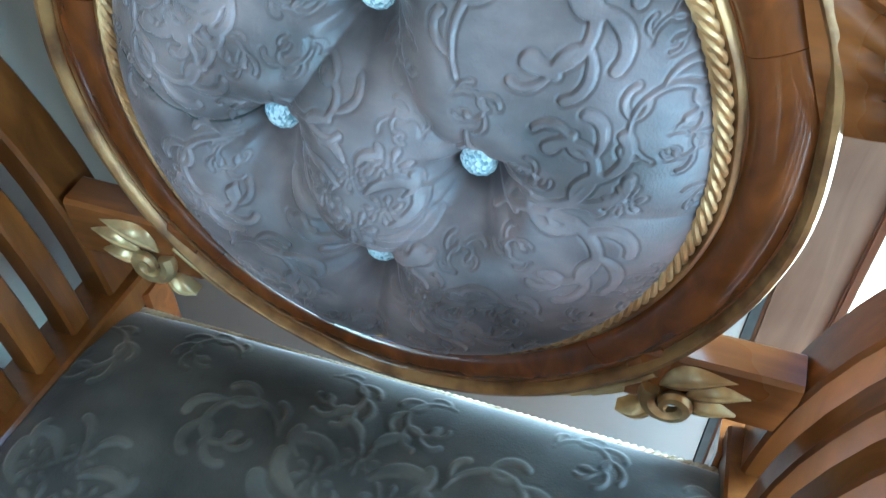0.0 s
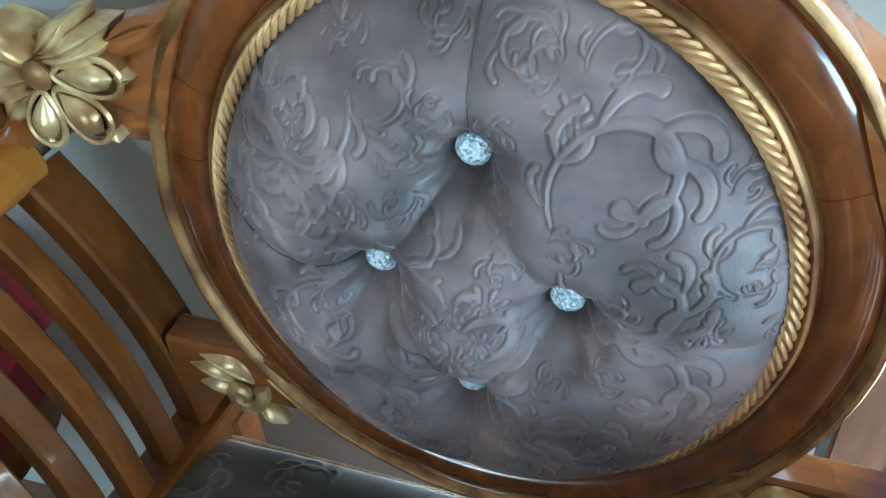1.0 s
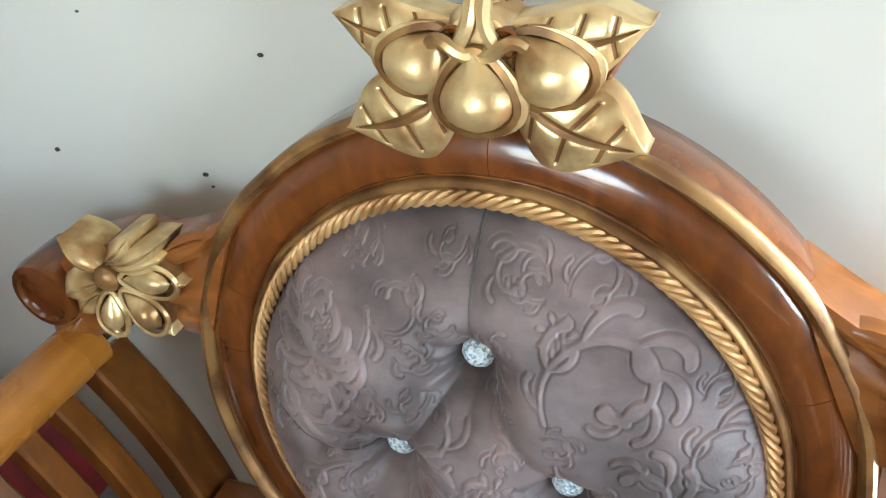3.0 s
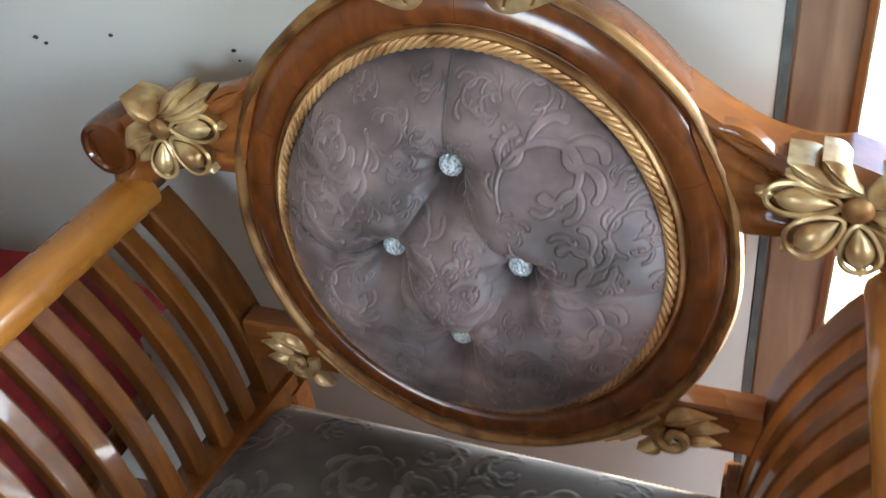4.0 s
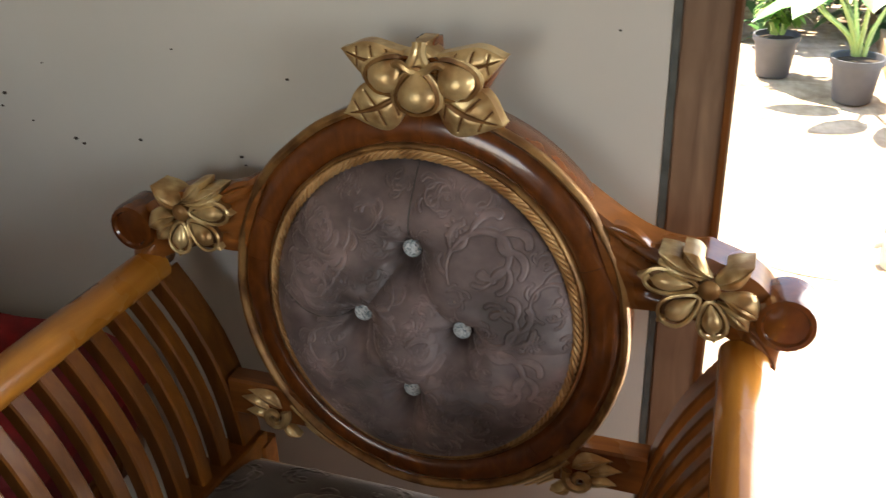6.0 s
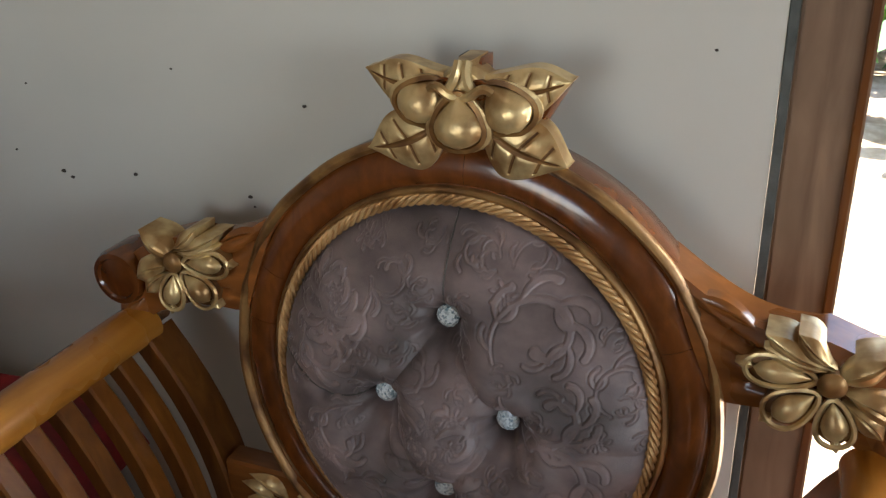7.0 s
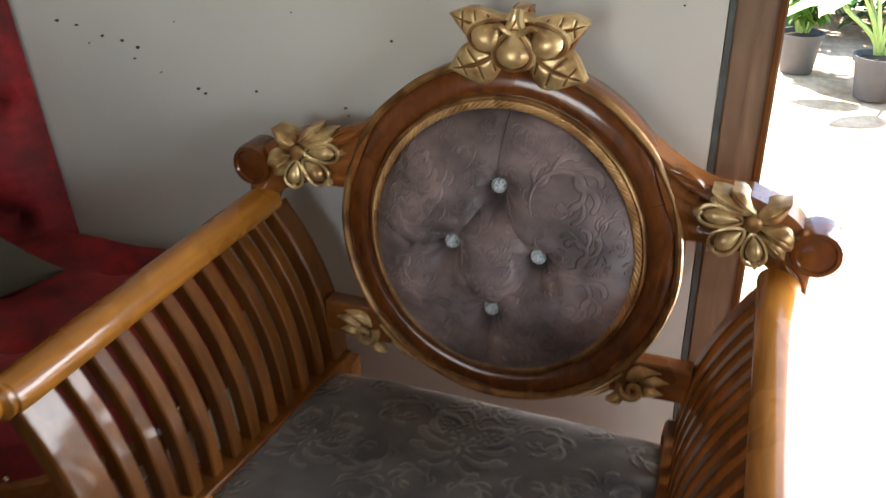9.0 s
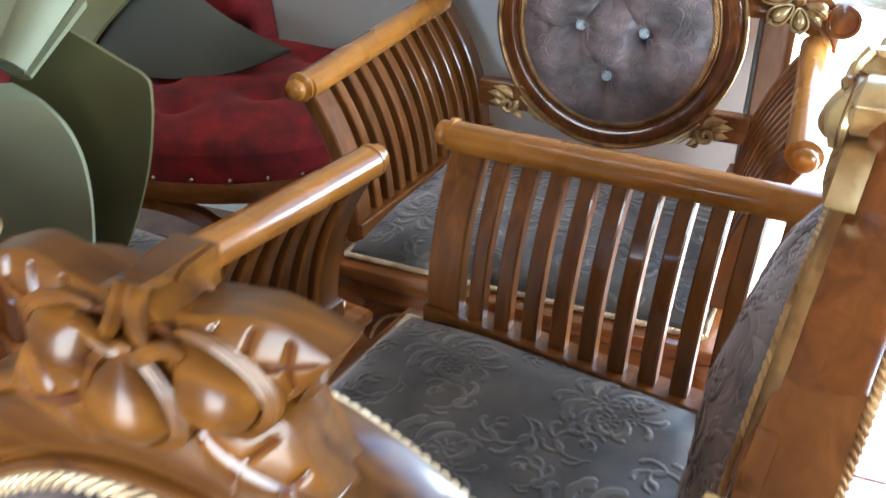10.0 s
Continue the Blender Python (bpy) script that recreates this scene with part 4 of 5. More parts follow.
        for base, tip, w in (((0.0, 0.315), (-0.005, 0.225), 0.03), ((-0.008, 0.315), (-0.032, 0.235), 0.026), ((0.008, 0.315), (0.028, 0.235), 0.026)):
            leaf(f, base, tip, w, on_knee, 0.5, 0.05, 9, 0.014)
        part("knee_leaf", f, gold, leg, "gold acanthus knee leaf")
        f = bmesh.new()
        bar(f, [(sx * 0.29, -0.095, 0.0), (sx * 0.29, -0.1, 0.25), (sx * 0.29, -0.1, 0.42)], 0.045, 0.04, (0, 1, 0), 0.2)
        part("rear_leg", f, WOOD_FRAME, chair)
    return chair


# ---- room ----
def solid(name, lo, hi, mat, label="", category="", parent=None, bevel=0.0):
    f = bmesh.new()
    box(f, lo, hi, bevel)
    ob = part(name, f, mat, parent, label if parent else "", smooth=False)
    return ob if parent else tagged(ob, label, category, "", "structure")


DOOR_L, DOOR_R, DOOR_H = 0.338, 1.62, 2.08
f = bmesh.new()
box(f, (-3.2, 0, 0), (0.262, 0.13, 2.9), 0)
box(f, (DOOR_R + 0.09, 0, 0), (2.6, 0.13, 2.9), 0)
box(f, (0.258, 0, DOOR_H + 0.09), (DOOR_R + 0.09, 0.13, 2.9), 0)
wall_north = tagged(part("wall_north", f, WALL, None, "", False), "grey-white painted wall with small dark marks", "wall", "", "structure")
rng = random.Random(11)
f = bmesh.new()
for x, z, r in ((-0.315, 0.85, 0.003), (-0.23, 0.967, 0.0026), (0.204, 1.05, 0.0018), (-0.477, 0.863, 0.003), (-0.59, 0.857, 0.0034), (-0.577, 0.85, 0.003), (-0.31, 0.838, 0.0015), (-0.66, 0.88, 0.002), (-0.7, 0.92, 0.0035), (-0.73, 0.93, 0.0035), (-0.77, 0.935, 0.003), (-0.82, 0.95, 0.003), (-0.86, 0.955, 0.004), (-0.71, 0.9, 0.0025), (-0.8, 0.92, 0.002), (-0.4, 1.0, 0.0015), (-0.62, 0.97, 0.0015)):
    k = 7
    loft(f, [[(x + r * s * math.cos(2 * math.pi * i / k) * (1 + 0.5 * rng.random()), y, z + r * s * math.sin(2 * math.pi * i / k) * (0.6 + 0.4 * rng.random())) for i in range(k)] for s, y in ((1, 0.0005), (0.8, -0.0012))])
part("wall_mark", f, MARK, wall_north, "small dark scuff marks")
f = bmesh.new()
n_ = 60
loft(f, [[(0.2635 - 0.003 * abs(noise.noise(Vector((0, 0, z * 30)))), -0.0012, z), (0.2715, -0.0012, z), (0.2715, 0.06, z), (0.2622, 0.06, z)] for z in np.linspace(0, DOOR_H, n_)])
part("wall_joint", f, GAP, wall_north, "rough dark joint between wall and door frame")
# walls out of view, darkened to cut fill
tagged(solid("wall_west", (-3.33, -4.5, 0), (-3.2, 0.13, 2.9), UNSEEN_WALL), "unseen side wall, darkened to cut bounced light", "wall")
# unseen wall; window gap added for the side fill lamp
f = bmesh.new()
box(f, (2.6, -4.5, 0), (2.73, -2.3, 2.9), 0)
box(f, (2.6, -0.9, 0), (2.73, 0.13, 2.9), 0)
box(f, (2.6, -2.3, 0), (2.73, -0.9, 1.0), 0)
box(f, (2.6, -2.3, 2.15), (2.73, -0.9, 2.9), 0)
tagged(part("wall_east", f, UNSEEN_WALL, None, "", False), "unseen darkened wall with an opening added for side fill light", "wall", "", "structure")
# doorway gap is invented to go with the rear fill lamp
f = bmesh.new()
box(f, (-3.33, -4.63, 0), (-1.4, -4.5, 2.9), 0)
box(f, (0.2, -4.63, 0), (2.73, -4.5, 2.9), 0)
box(f, (-1.4, -4.63, 2.2), (0.2, -4.5, 2.9), 0)
tagged(part("wall_south", f, UNSEEN_WALL, None, "", False), "unseen darkened wall with a wide opening added for fill light", "wall", "", "structure")
# unseen ceiling; its opening is made up for the overhead fill lamp
f = bmesh.new()
box(f, (-3.33, -4.63, 2.9), (-1.2, 0.13, 3.0), 0)
box(f, (-0.3, -4.63, 2.9), (2.73, 0.13, 3.0), 0)
box(f, (-1.2, -4.63, 2.9), (-0.3, -1.6, 3.0), 0)
box(f, (-1.2, -0.6, 2.9), (-0.3, 0.13, 3.0), 0)
tagged(part("ceiling", f, CEILING, None, "", False), "unseen ceiling, dark brown to cut bounced light, with an added opening", "ceiling", "", "structure")

# unseen blocker: keeps a sun spot off the chairs
f = bmesh.new()
box(f, (-1.25, -1.65, 3.002), (-0.25, -0.55, 3.012), 0)
tagged(part("sun_blocker", f, CEILING_PANE, None, "", False), "unseen milky white pane added to block sun through the ceiling opening", "skylight", "", "structure")

# door frame
frame_ob = thing("door_frame", "dull brown wooden door frame beside the wall", "door frame", "", "structure")
for x0, x1 in ((0.272, DOOR_L), (DOOR_R, DOOR_R + 0.075)):
    f = bmesh.new()
    box(f, (x0, -0.003, 0.0), (x1, 0.118, DOOR_H), 0.003)
    jamb = part("jamb", f, WOOD_DOOR, frame_ob, "", False)
f = bmesh.new()
box(f, (DOOR_L - 0.011, -0.0075, 0.0), (DOOR_L - 0.003, -0.0035, DOOR_H - 0.002), 0.0015)
part("stop_bead", f, WOOD_SLAT, frame_ob, "narrow orange-brown bead")
f = bmesh.new()
box(f, (0.272, -0.012, DOOR_H + 0.001), (DOOR_R + 0.075, 0.118, DOOR_H + 0.08), 0.004)
part("head", f, WOOD_DOOR, frame_ob, "", False)

# floor inside: tiles on a bed of grout
floor = tagged(solid("floor", (-3.2, -4.5, -0.05), (2.6, 0.131, -0.004), GROUT), "pinkish terracotta tiled floor with pale joints", "floor")

# ---- outdoors ----
f = bmesh.new()
xs = np.concatenate([np.linspace(-60, -4, 8), np.linspace(-3, 6, 46), np.linspace(8, 60, 8)])
ys = np.concatenate([np.linspace(-60, -0.5, 10), np.linspace(0.13, 7, 40), np.linspace(9, 80, 10)])
gv = [[f.verts.new((x, y, -0.03 + 0.012 * noise.noise(Vector((x * 1.3, y * 1.3, 0))) + 0.004 * noise.noise(Vector((x * 6, y * 6, 0))))) for x in xs] for y in ys]
for j in range(len(ys) - 1):
    for i in range(len(xs) - 1):
        f.faces.new((gv[j][i], gv[j][i + 1], gv[j + 1][i + 1], gv[j + 1][i]))
tagged(part("ground", f, GROUND), "sunlit worn brown cement yard with stains", "ground", "", "structure")

f = bmesh.new()
loft(f, [[(x, y, z) for x, y in ((1.02, 1.62), (3.5, 1.72), (3.8, 5.2), (1.14, 5.0))] for z in (-0.04, 0.065)])
slab = tagged(part("platform", f, SLAB, None, "", False), "low white cement platform with a brown edge", "platform", "", "structure")
f = bmesh.new()
bar(f, [(1.01, 1.62, 0.015), (1.13, 5.0, 0.015)], 0.04, 0.115, (0, 0, 1), 0.15)
bar(f, [(1.03, 1.605, 0.015), (3.5, 1.705, 0.015)], 0.03, 0.113, (0, 0, 1), 0.15)
part("platform_edge", f, SLAB_EDGE, slab, "rough brown cement edging")
f = bmesh.new()
k = 40
loft(f, [[(0.72 + s * (0.33 * math.cos(a) * (1 + 0.25 * noise.noise(Vector((math.cos(a) * 2, math.sin(a) * 2, 1))))), 1.74 + s * 0.22 * math.sin(a), z) for a in (2 * math.pi * i / k for i in range(k))] for s, z in ((1.06, -0.03), (0.8, -0.01))])
DAMP = plain("damp_cement", (0.4, 0.3, 0.2), 0.8, 0, 0.3, 5)
tagged(part("damp_patch", f, DAMP), "dark damp patch on the cement yard", "stain", "", "structure")

bucket = thing("bucket", "small off-white plastic bucket on the damp yard", "bucket")
f = bmesh.new()
lathe(f, [(0.043, 0.0), (0.046, 0.004), (0.055, 0.1), (0.06, 0.102), (0.06, 0.11), (0.053, 0.11), (0.045, 0.012), (0.001, 0.01)], (0.868, 1.6, -0.012), "z", 26)
part("pail", f, BUCKET, bucket)
for sx in (-1, 1):
    f = bmesh.new()
    lathe(f, [(0.016, -0.008), (0.018, 0), (0.012, 0.012), (0.001, 0.013)], (0.868 + sx * 0.064, 1.6, 0.06), "x", 10)
    part("handle_lug", f, PIPE, bucket)

tap = thing("standpipe", "bent grey water pipe with a teal tap", "pipe")
f = bmesh.new()
sweep(f, [(0.98, 1.6, -0.02), (1.0, 1.62, 0.06), (1.04, 1.66, 0.2), (1.045, 1.67, 0.235), (1.02, 1.69, 0.25), (0.98, 1.71, 0.252)], [0.014] * 6, (0, 1, 0), 10)
part("pipe", f, PIPE, tap)
f = bmesh.new()
bar(f, [(0.95, 1.72, 0.256), (1.03, 1.68, 0.256)], 0.02, 0.014, (0, 0, 1), 0.3)
part("tap", f, TEAL, tap, "teal plastic tap")

crate = thing("laundry_crate", "blue-grey perforated plastic crate on the platform", "crate")
f = bmesh.new()
cx0, cx1, cy0, cy1, cz0, cz1 = 1.17, 1.5, 1.92, 2.2, 0.067, 0.24
for i in range(12):
    x = cx0 + (cx1 - cx0) * i / 11
    for y in (cy0, cy1):
        box(f, (x - 0.005, y - 0.004, cz0), (x + 0.005, y + 0.004, cz1), 0)
for i in range(10):
    y = cy0 + (cy1 - cy0) * i / 9
    for x in (cx0, cx1):
        box(f, (x - 0.004, y - 0.005, cz0), (x + 0.004, y + 0.005, cz1), 0)
for i in range(7):
    z = cz0 + (cz1 - cz0) * i / 6
    for y in (cy0, cy1):
        box(f, (cx0, y - 0.003, z - 0.004), (cx1, y + 0.003, z + 0.004), 0)
    for x in (cx0, cx1):
        box(f, (x - 0.003, cy0, z - 0.004), (x + 0.003, cy1, z + 0.004), 0)
box(f, (cx0, cy0, cz0), (cx1, cy1, cz0 + 0.006), 0)
tagged(part("basket", f, CRATE, crate, "", False), kind="stuff")
f = bmesh.new()
for a, b in (((cx0, cy0), (cx1, cy0)), ((cx1, cy0), (cx1, cy1)), ((cx1, cy1), (cx0, cy1)), ((cx0, cy1), (cx0, cy0))):
    bar(f, [(*a, cz1), (*b, cz1)], 0.022, 0.014)
part("rim", f, CRATE, crate)


def blade(f, p, d, length, width, droop, rng, cup=0.2):
    """One leaf as a small bent, cupped blade."""
    d = Vector(d).normalized()
    s = d.cross(Vector((0, 0, 1)))
    s = s.normalized() if s.length > 0.05 else Vector((1, 0, 0))
    rows = []
    for k in range(5):
        t = k / 4
        c = Vector(p) + d * length * t + Vector((0, 0, -droop * length * t * t))
        w = width / 2 * max(0.04, math.sin(math.pi * min(1, 0.12 + t * 0.88)) ** 0.8)
        rows.append([f.verts.new(c - s * w + Vector((0, 0, cup * w))), f.verts.new(c), f.verts.new(c + s * w + Vector((0, 0, cup * w)))])
    for a, b in zip(rows, rows[1:]):
        for i in (0, 1):
            f.faces.new((a[i], a[i + 1], b[i + 1], b[i]))


def pot(name, label, x, y, r, h):
    root = thing(name, label, "potted plant", "potted plants")
    f = bmesh.new()
    lathe(f, [(r * 0.72, 0.0), (r * 0.75, 0.005), (r * 0.95, h * 0.86), (r * 1.06, h * 0.87), (r * 1.06, h), (r * 0.96, h), (r * 0.9, h * 0.86), (0.001, h * 0.85)], (x, y, -0.022), "z", 26)
    part("pot", f, POT, root, "dark grey plastic pot")
    f = bmesh.new()
    lathe(f, [(0.001, h * 0.87), (r * 0.5, h * 0.9), (r * 0.93, h * 0.87), (r * 0.9, h * 0.82), (0.001, h * 0.82)], (x, y, -0.022), "z", 16)
    part("soil", f, SOIL, root)
    return root


rng = random.Random(4)
PX, PY = 0.54, 3.6
shrub = pot("flowering_shrub", "leafy shrub with orange flowers in a dark grey pot", PX, PY, 0.105, 0.2)
f = bmesh.new()
fl = bmesh.new()
st = bmesh.new()
for i in range(16):
    a, tilt = rng.uniform(0, 6.28), rng.uniform(0.1, 0.5)
    top = Vector((PX + 0.42 * tilt * math.cos(a), PY + 0.42 * tilt * math.sin(a), rng.uniform(0.4, 0.72)))
    line = [Vector((PX + 0.03 * math.cos(a), PY + 0.03 * math.sin(a), 0.18)).lerp(top, t) for t in (0, 0.35, 0.7, 1)]
    sweep(st, line, [0.006, 0.005, 0.004, 0.003], (0.3, 0.2, 1), 5)
    for j in range(24):
        p = line[0].lerp(top, rng.uniform(0.2, 1.05))
        b = rng.uniform(0, 6.28)
        blade(f, p, (math.cos(b), math.sin(b), rng.uniform(-0.2, 0.7)), rng.uniform(0.06, 0.12), rng.uniform(0.02, 0.04), rng.uniform(0.1, 0.6), rng)
    if i % 3 == 0:
        for j in range(7):
            b = rng.uniform(0, 6.28)
            blade(fl, top + Vector((0, 0, 0.01)), (math.cos(b), math.sin(b), rng.uniform(0.2, 0.9)), 0.04, 0.025, 0.2, rng)
part("stems", st, STEM, shrub)
part("foliage", f, LEAF, shrub)
tagged(part("flowers", fl, FLOWER, shrub, "orange flowers"), kind="stuff")

QX, QY = 0.875, 3.25
broad = pot("broad_leaf_plant", "broad-leaved green plant in a dark grey pot", QX, QY, 0.11, 0.2)
for i in range(8):
    a = rng.uniform(0, 6.28) if i > 2 else (3.3, 2.6, 4.0)[i]
    r, hgt = rng.uniform(0.1, 0.28), rng.uniform(0.34, 0.62)
    top = Vector((QX + r * math.cos(a), QY + r * math.sin(a), hgt))
    f = bmesh.new()
    sweep(f, [Vector(q) for q in bez((QX + 0.02 * math.cos(a), QY, 0.18), (QX + 0.03 * math.cos(a), QY, 0.3), tuple(top - Vector((0.05 * math.cos(a), 0, 0.08))), tuple(top), 8)], np.linspace(0.012, 0.006, 8), (0.3, 0.2, 1), 6)
    stem = part("stalk", f, STEM, broad)
    f = bmesh.new()
    d = Vector((math.cos(a), math.sin(a), 0.12)).normalized()
    s = d.cross(Vector((0, 0, 1))).normalized()
    rows = []
    for k in range(9):
        t = k / 8
        c = top + d * (0.3 * t - 0.04) + Vector((0, 0, -0.12 * t * t))
        w = 0.085 * max(0.03, math.sin(math.pi * min(1, 0.1 + 0.9 * t)) ** 0.7)
        rows.append([f.verts.new(c + s * (w * q) + Vector((0, 0, 0.25 * w * abs(q) + 0.004 * math.sin(k * 2.1 + q * 3)))) for q in (-1, -0.5, 0, 0.5, 1)])
    for p, q in zip(rows, rows[1:]):
        for j in range(4):
            f.faces.new((p[j], p[j + 1], q[j + 1], q[j]))
    part("leaf", f, LEAF_BIG, stem)

f = bmesh.new()
for i in range(9000):
    x, y = rng.uniform(-2.5, 6.5), rng.uniform(4.0, 5.4)
    z = rng.uniform(0.0, 1.0) ** 0.8 * (0.85 + 0.35 * noise.noise(Vector((x * 1.1, y, 0))))
    if y < 4.2 + 0.35 * noise.noise(Vector((x * 2, z * 2, 4))):
        continue
    b = rng.uniform(0, 6.28)
    blade(f, (x, y, z), (math.cos(b), math.sin(b) - 0.5, rng.uniform(-0.3, 0.6)), rng.uniform(0.08, 0.2), rng.uniform(0.03, 0.08), rng.uniform(0.2, 0.7), rng)
tagged(part("garden_foliage", f, LEAF_DARK), "dense green garden foliage behind the yard", "foliage", "", "stuff")
f = bmesh.new()
box(f, (-8, 6.0, -0.05), (12, 6.15, 1.1), 0)
tagged(part("garden_wall", f, SLAB_EDGE, None, "", False), "plain brown garden wall behind foliage", "wall", "", "structure")

# ---- red sofa ----
sofa = thing("red_sofa", "red velvet button-tufted sofa with nailhead trim", "sofa")
sofa.location.z = 0.055
SX0, SX1, SY0, SY1 = -2.1, -0.6, -0.635, -0.06


def sofa_outline(ins, n=14):
    """The rounded plan of the sofa's seat, inset by ins."""
    r = 0.33 - ins * 0.6
    pts = []
    for cx, cy, a0 in ((SX1 - 0.33, SY0 + 0.33, -math.pi / 2), (SX1 - 0.1, SY1 - 0.1, 0), (SX0 + 0.1, SY1 - 0.1, math.pi / 2), (SX0 + 0.33, SY0 + 0.33, math.pi)):
        rr = r if cy < -0.2 else 0.1 - ins * 0.3
        for i in range(n):
            a = a0 + math.pi / 2 * i / (n - 1)
            pts.append((cx + rr * math.cos(a), cy + rr * math.sin(a)))
    return pts


def widen(f):
    """Draw the free end of the seat out into a flatter curve."""
    for v in f.verts:
        if v.co.x > -0.93:
            v.co.x = -0.93 + (v.co.x + 0.93) * 1.35
    return f


PITS = [(-0.78 - 0.21 * i - (0.105 if j % 2 else 0), -0.38 + 0.13 * j) for i in range(6) for j in range(-1, 3)]


def sofa_top(x, y):
    d = min(SX1 - x, x - SX0, y - SY0, 0.4) if y < -0.2 else min(SX1 - x, x - SX0, 0.4)
    cx, cy = SX1 - 0.33, SY0 + 0.33
    if x > cx and y < cy:
        d = min(d, 0.33 - math.hypot(x - cx, y - cy))
    d = max(0.0, d)
    h = 0.44 + 0.075 * min(1, d / 0.09) ** 0.5
    for px, py in PITS:
        q = math.hypot(x - px, y - py)
        h -= 0.062 * math.exp(-(q / 0.032) ** 1.1)
    return h


f = bmesh.new()
nx, ny = 110, 46
vs = {}
for i in range(nx + 1):
    for j in range(ny + 1):
        x, y = SX0 + (SX1 - SX0) * i / nx, SY0 + (SY1 - SY0) * j / ny
        cx, cy = SX1 - 0.33, SY0 + 0.33
        if x > cx and y < cy and math.hypot(x - cx, y - cy) > 0.33:
            k = 0.33 / math.hypot(x - cx, y - cy)
            x, y = cx + (x - cx) * k, cy + (y - cy) * k
        vs[i, j] = f.verts.new((x, y, sofa_top(x, y)))
for i in range(nx):
    for j in range(ny):
        f.faces.new((vs[i, j], vs[i + 1, j], vs[i + 1, j + 1], vs[i, j + 1]))
bmesh.ops.remove_doubles(f, verts=f.verts[:], dist=0.0005)
part("seat", widen(f), RED, sofa, "deep red tufted seat")
f = bmesh.new()
loft(f, [[(x, y, z) for x, y in sofa_outline(ins)] for z, ins in ((0.36, 0.02), (0.365, 0.0), (0.4, -0.004), (0.442, 0.002))], caps=False)
part("seat_side", widen(f), RED, sofa)
f = bmesh.new()
loft(f, [[(x, y, z) for x, y in sofa_outline(ins)] for z, ins in ((0.33, 0.02), (0.335, -0.012), (0.37, -0.014), (0.378, -0.004), (0.378, 0.05))])
part("seat_rail", widen(f), WOOD_FRAME, sofa, "brown wooden seat rail")
out = sofa_outline(-0.006, 60)
acc, last = 0.0, out[0]
for p in out[:118]:
    acc += math.dist(p, last)
    last = p
    if acc >= 0.055:
        acc = 0.0
        f = bmesh.new()
        bmesh.ops.create_uvsphere(f, u_segments=8, v_segments=6, radius=0.0055, matrix=Matrix.Translation((p[0] if p[0] < -0.93 else -0.93 + (p[0] + 0.93) * 1.35, p[1], 0.388)))
        part("nail", f, BRASS, sofa)
f = bmesh.new()


def sofa_back(u, w):
    """The front of the sofa's back: u along x, w up."""
    edge = max(0.0, min(1.0, (-0.905 - 0.04 * (w - 0.5) / 0.5 - u) / 0.06))
    h = 0.02 + 0.1 * edge ** 0.5
    for i in range(7):
        for j in range(5):
            px, pz = -0.97 - 0.15 * i - (0.075 if j % 2 else 0), 0.54 + 0.11 * j
            h -= 0.075 * math.exp(-(math.hypot(u - px, w - pz) / 0.032) ** 1.1)
    return h


cols = []
for i in range(91):
    s = i / 90
    col = []
    for j in range(60):
        w = 0.44 + 0.76 * j / 59
        right = -0.905 - 0.05 * (w - 0.5) / 0.45 - 0.25 * max(0.0, w - 1.0) ** 1.5
        u = right + (SX0 - right) * s
        col.append((u, -0.012 - sofa_back(u, w), w))
    cols.append(col)
cv = [[f.verts.new(p) for p in c_] for c_ in cols]
for a, b in zip(cv, cv[1:]):
    for j in range(59):
        f.faces.new((a[j], a[j + 1], b[j + 1], b[j]))
ext = bmesh.ops.extrude_edge_only(f, edges=[e for e in f.edges if e.is_boundary])
for v in ext["geom"]:
    if isinstance(v, bmesh.types.BMVert):
        v.co.y = -0.006
part("back", f, RED, sofa, "deep red tufted back")
for x0, y0, dx, dy in ((-0.72, -0.45, 0.75, -0.65), (-1.05, -0.6, -0.1, -1.0), (-1.9, -0.5, -0.7, -0.7), (-0.75, -0.12, 0.8, 0.1), (-1.9, -0.12, -0.8, 0.1)):
    f = bmesh.new()
    line = bez((x0 - 0.1 * dx, y0 - 0.1 * dy, 0.34), (x0 + 0.12 * dx, y0 + 0.12 * dy, 0.3), (x0 - 0.06 * dx, y0 - 0.06 * dy, 0.1), (x0 + 0.08 * dx, y0 + 0.08 * dy, -0.055), 12)
    sweep(f, line, np.linspace(0.045, 0.024, 12), (dy, -dx, 0), 10, 0.7)
    part("leg", f, WOOD_FRAME, sofa)
f = bmesh.new()
pts = [(-0.98 + 0.25 * math.cos(a), -0.66 + 0.1 * math.cos(a), 0.2 + 0.135 * math.sin(a)) for a in np.linspace(0.05, 3.1, 16)]
bar(f, pts, 0.03, 0.035, (0.3, -0.95, 0), 0.2)
part("stretcher_arch", f, WOOD_FRAME, sofa, "curved wooden arch under the seat")


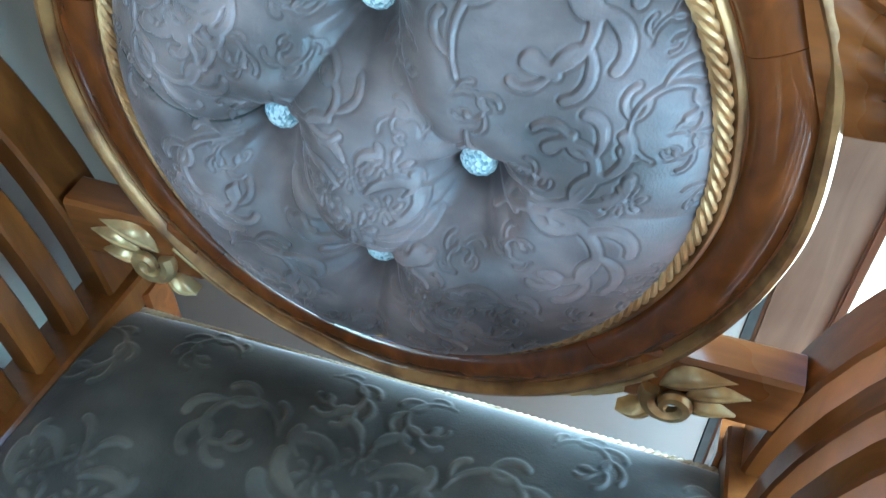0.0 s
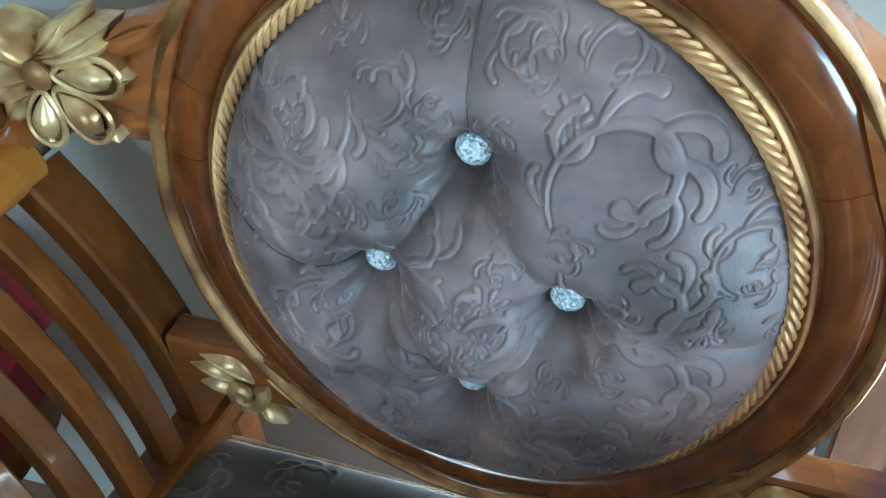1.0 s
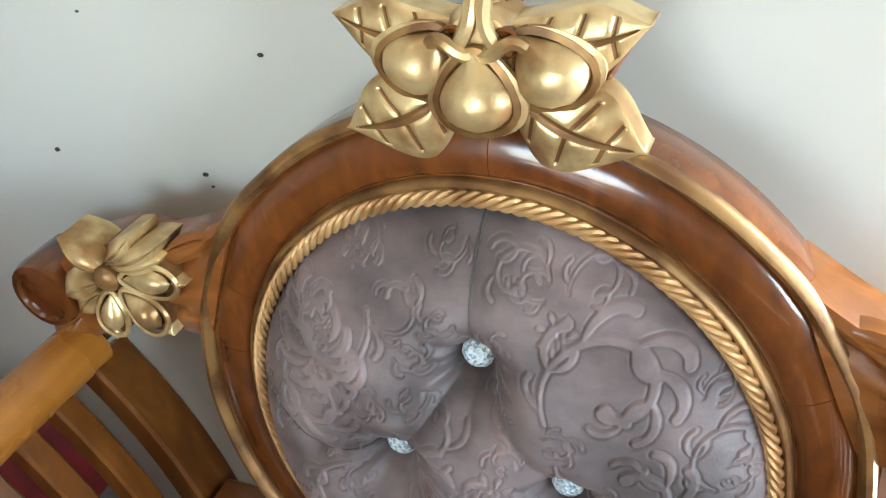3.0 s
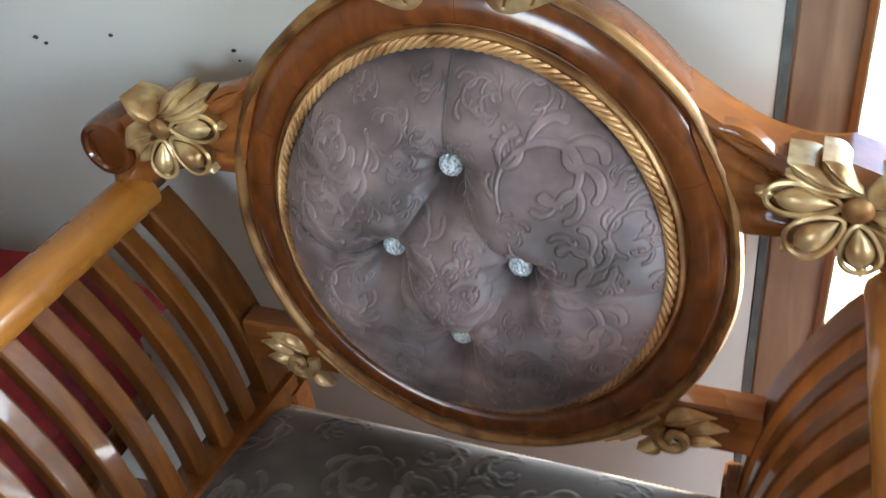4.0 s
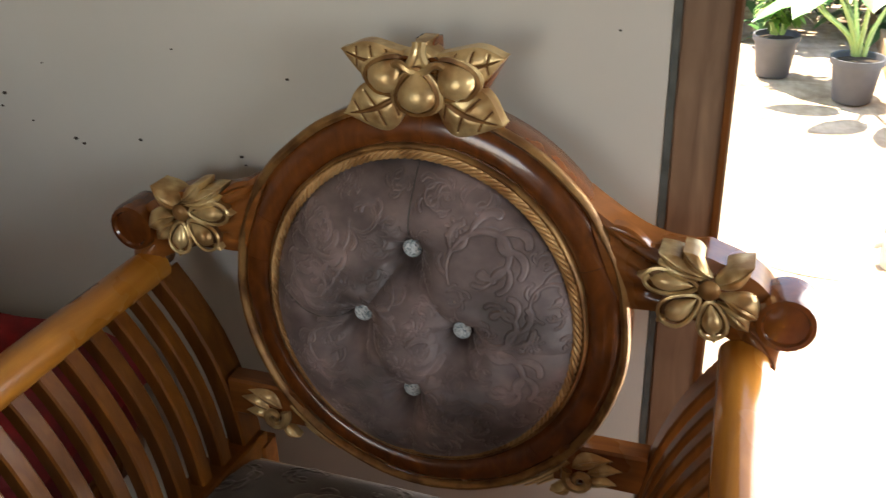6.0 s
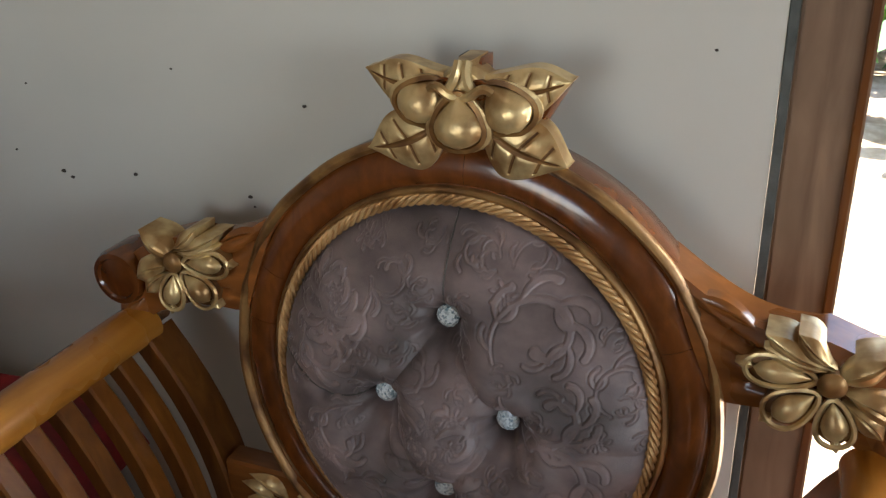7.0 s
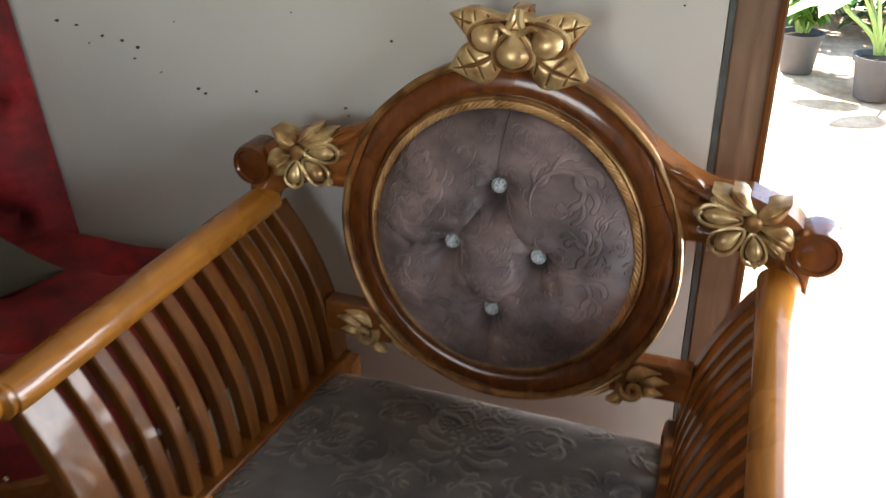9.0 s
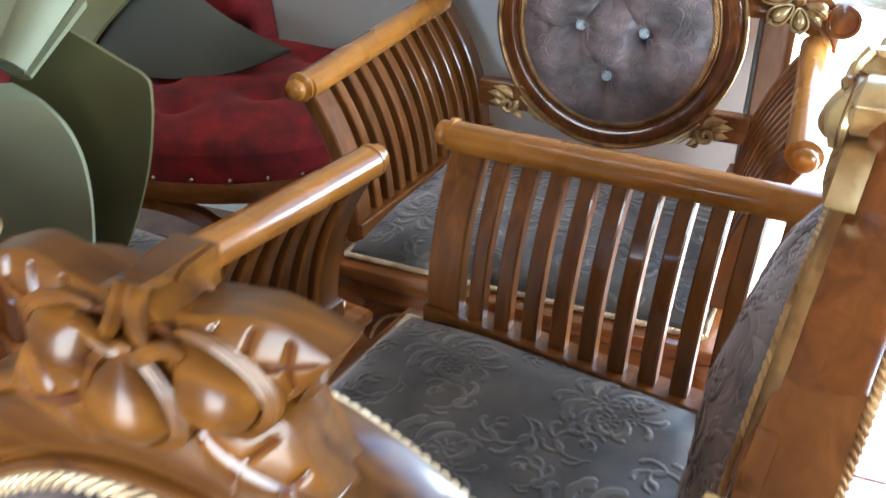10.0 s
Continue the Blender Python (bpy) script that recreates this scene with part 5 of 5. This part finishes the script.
# ---- green vinyl sheets and roll ----
def sheet(name, label, edge_a, edge_b, mat, bulge, thick=0.008, n=24, m=10):
    """A thick limp sheet between two edge curves, bellied by bulge."""
    f = bmesh.new()
    top, low = [], []
    bv = Vector(bulge)
    for i in range(n + 1):
        s = i / n
        a, b = Vector(edge_a(s)), Vector(edge_b(s))
        r1, r2 = [], []
        for j in range(m + 1):
            t = j / m
            p = a.lerp(b, t) + bv * (math.sin(math.pi * t) * (0.6 + 0.4 * math.sin(math.pi * s))) + bv * 0.12 * noise.noise(Vector((s * 3, t * 3, len(name))))
            q = bv.normalized() * thick
            r1.append(p + q / 2)
            r2.append(p - q / 2)
        top.append(r1)
        low.append(r2)
    loops = [a + b[::-1] for a, b in zip(top, low)]
    loft(f, loops)
    return tagged(part(name, f, mat), label, "vinyl sheet")


def curve(*pts):
    def at(s):
        n = len(pts) - 1
        k = min(int(s * n), n - 1)
        t = s * n - k
        p = [Vector(pts[max(0, min(n, k + o))]) for o in (-1, 0, 1, 2)]
        return 0.5 * ((2 * p[1]) + (p[2] - p[0]) * t + (2 * p[0] - 5 * p[1] + 4 * p[2] - p[3]) * t * t + (-p[0] + 3 * p[1] - 3 * p[2] + p[3]) * t ** 3)
    return at


sheet("folded_sheet", "grey-green vinyl flap lying on the red sofa", curve((-0.716, -0.262, 0.618), (-0.79, -0.258, 0.638), (-0.88, -0.25, 0.67), (-0.98, -0.245, 0.722), (-1.08, -0.24, 0.77)), curve((-0.716, -0.264, 0.616), (-0.82, -0.32, 0.575), (-0.93, -0.36, 0.555), (-1.05, -0.38, 0.55), (-1.2, -0.4, 0.55)), FOAM_GREY, (0.001, -0.006, 0.004), 0.009)
sheet("draped_sheet", "olive green vinyl sheet draped on the red sofa", curve((-1.06, -0.25, 0.755), (-1.13, -0.22, 0.83), (-1.22, -0.2, 0.93), (-1.35, -0.18, 1.02), (-1.6, -0.18, 1.1)), curve((-1.2, -0.42, 0.55), (-1.3, -0.45, 0.55), (-1.4, -0.46, 0.55), (-1.5, -0.46, 0.55), (-1.7, -0.46, 0.55)), FOAM, (-0.005, -0.04, 0.02), 0.01)
sheet("standing_sheet", "olive green vinyl sheet standing on a chair seat", curve((-0.744, -0.900, 0.843), (-0.695, -0.900, 0.824), (-0.641, -0.900, 0.800), (-0.601, -0.900, 0.782), (-0.592, -0.900, 0.758), (-0.603, -0.900, 0.690), (-0.628, -0.900, 0.605), (-0.675, -0.900, 0.498), (-0.710, -0.900, 0.434)), curve((-0.808, -0.960, 0.787), (-0.823, -0.960, 0.738), (-0.839, -0.960, 0.687), (-0.851, -0.960, 0.644), (-0.864, -0.960, 0.600), (-0.878, -0.960, 0.555), (-0.892, -0.960, 0.508), (-0.911, -0.960, 0.447), (-0.926, -0.960, 0.396)), FOAM, (0.004, -0.012, 0.002), 0.012, 40)
sheet("bent_sheet", "pale green vinyl sheet bent over a chair seat", curve((-0.784, -0.990, 0.774), (-0.729, -0.990, 0.752), (-0.691, -0.990, 0.716), (-0.674, -0.990, 0.666), (-0.671, -0.990, 0.607), (-0.680, -0.990, 0.543), (-0.696, -0.990, 0.464)), curve((-0.913, -1.080, 0.785), (-0.932, -1.080, 0.737), (-0.952, -1.080, 0.686), (-0.974, -1.080, 0.634), (-0.996, -1.080, 0.578), (-1.019, -1.080, 0.521), (-1.053, -1.080, 0.435)), FOAM_BACK, (0.012, -0.03, 0.004), 0.012, 40)
f = bmesh.new()
a, b = Vector((-0.735, -1.030, 0.817)), Vector((-0.727, -0.920, 0.909))
loops = []
d = (b - a).normalized()
s = d.cross(Vector((0, 0, 1))).normalized()
u = s.cross(d)
for t in range(13):
    p = a.lerp(b, t / 12)
    r = 0.032 + 0.02 * t / 12
    lp = [p + (s * math.cos(q) + u * math.sin(q)) * r for q in np.linspace(0, 5.9, 22)]
    lp += [p + (s * math.cos(q) + u * math.sin(q)) * (r - 0.011) for q in np.linspace(5.9, 0, 22)]
    loops.append(lp)
loft(f, loops)
roll = thing("vinyl_roll", "rolled pale green vinyl sheet with hollow end", "vinyl roll")
part("roll", f, FOAM_BACK, roll)
f = bmesh.new()
rows = []
for i in range(13):
    p = a.lerp(b, i / 12) + u * (0.03 + 0.02 * i / 12)
    q = p + Vector((-0.3, -0.06, 0.1))
    rows.append([p.lerp(q, t) + Vector((0, 0, 0.03 * math.sin(math.pi * t))) for t in np.linspace(0, 1, 8)])
loft(f, [r + [p - Vector((0.003, -0.004, 0.011)) for p in r[::-1]] for r in rows])
part("flap", f, FOAM_BACK, roll)

# ---- armchairs ----
chair = armchair("armchair", "gilded carved teak armchair with round tufted mauve velvet back")
chair.matrix_basis = pose(-0.0104, 0.0, 0.0, 0, 0, -2.5)
side_chair = copy_thing(chair, pose(0.515, -1.285, 0, 0, 0, -98.4))
side_chair.scale = (1.0, 1.05, 1.0)
side_chair["label"] = "carved teak armchair with grey velvet seat standing sideways before the first"
facing_chair = copy_thing(chair, pose(-0.7385, -1.509, 0, 0, 0, 170.8))
facing_chair["label"] = "carved teak armchair with green vinyl sheets on its seat"
near_chair = armchair("armchair", "carved teak armchair with ungilded wooden fruit crest", False)
near_chair.matrix_basis = pose(0.085, -1.632, 0, 0, 0, -4)

# ---- floor tiles ----
f = bmesh.new()
box(f, (-0.147, -0.147, -0.008), (0.147, 0.147, 0.0), 0.002)
first = part("tile", f, TILE, floor, "", False)
mesh = first.data
first.location = (-3.05, -4.35, 0)
spots = [(-3.05 + 0.3 * i, -0.05 - 0.3 * j) for i in range(19) for j in range(15)]
first.location = (*spots[0], 0)
for x, y in spots[1:]:
    t = new("tile", mesh)
    t.parent = floor
    t.location = (x, y, 0)
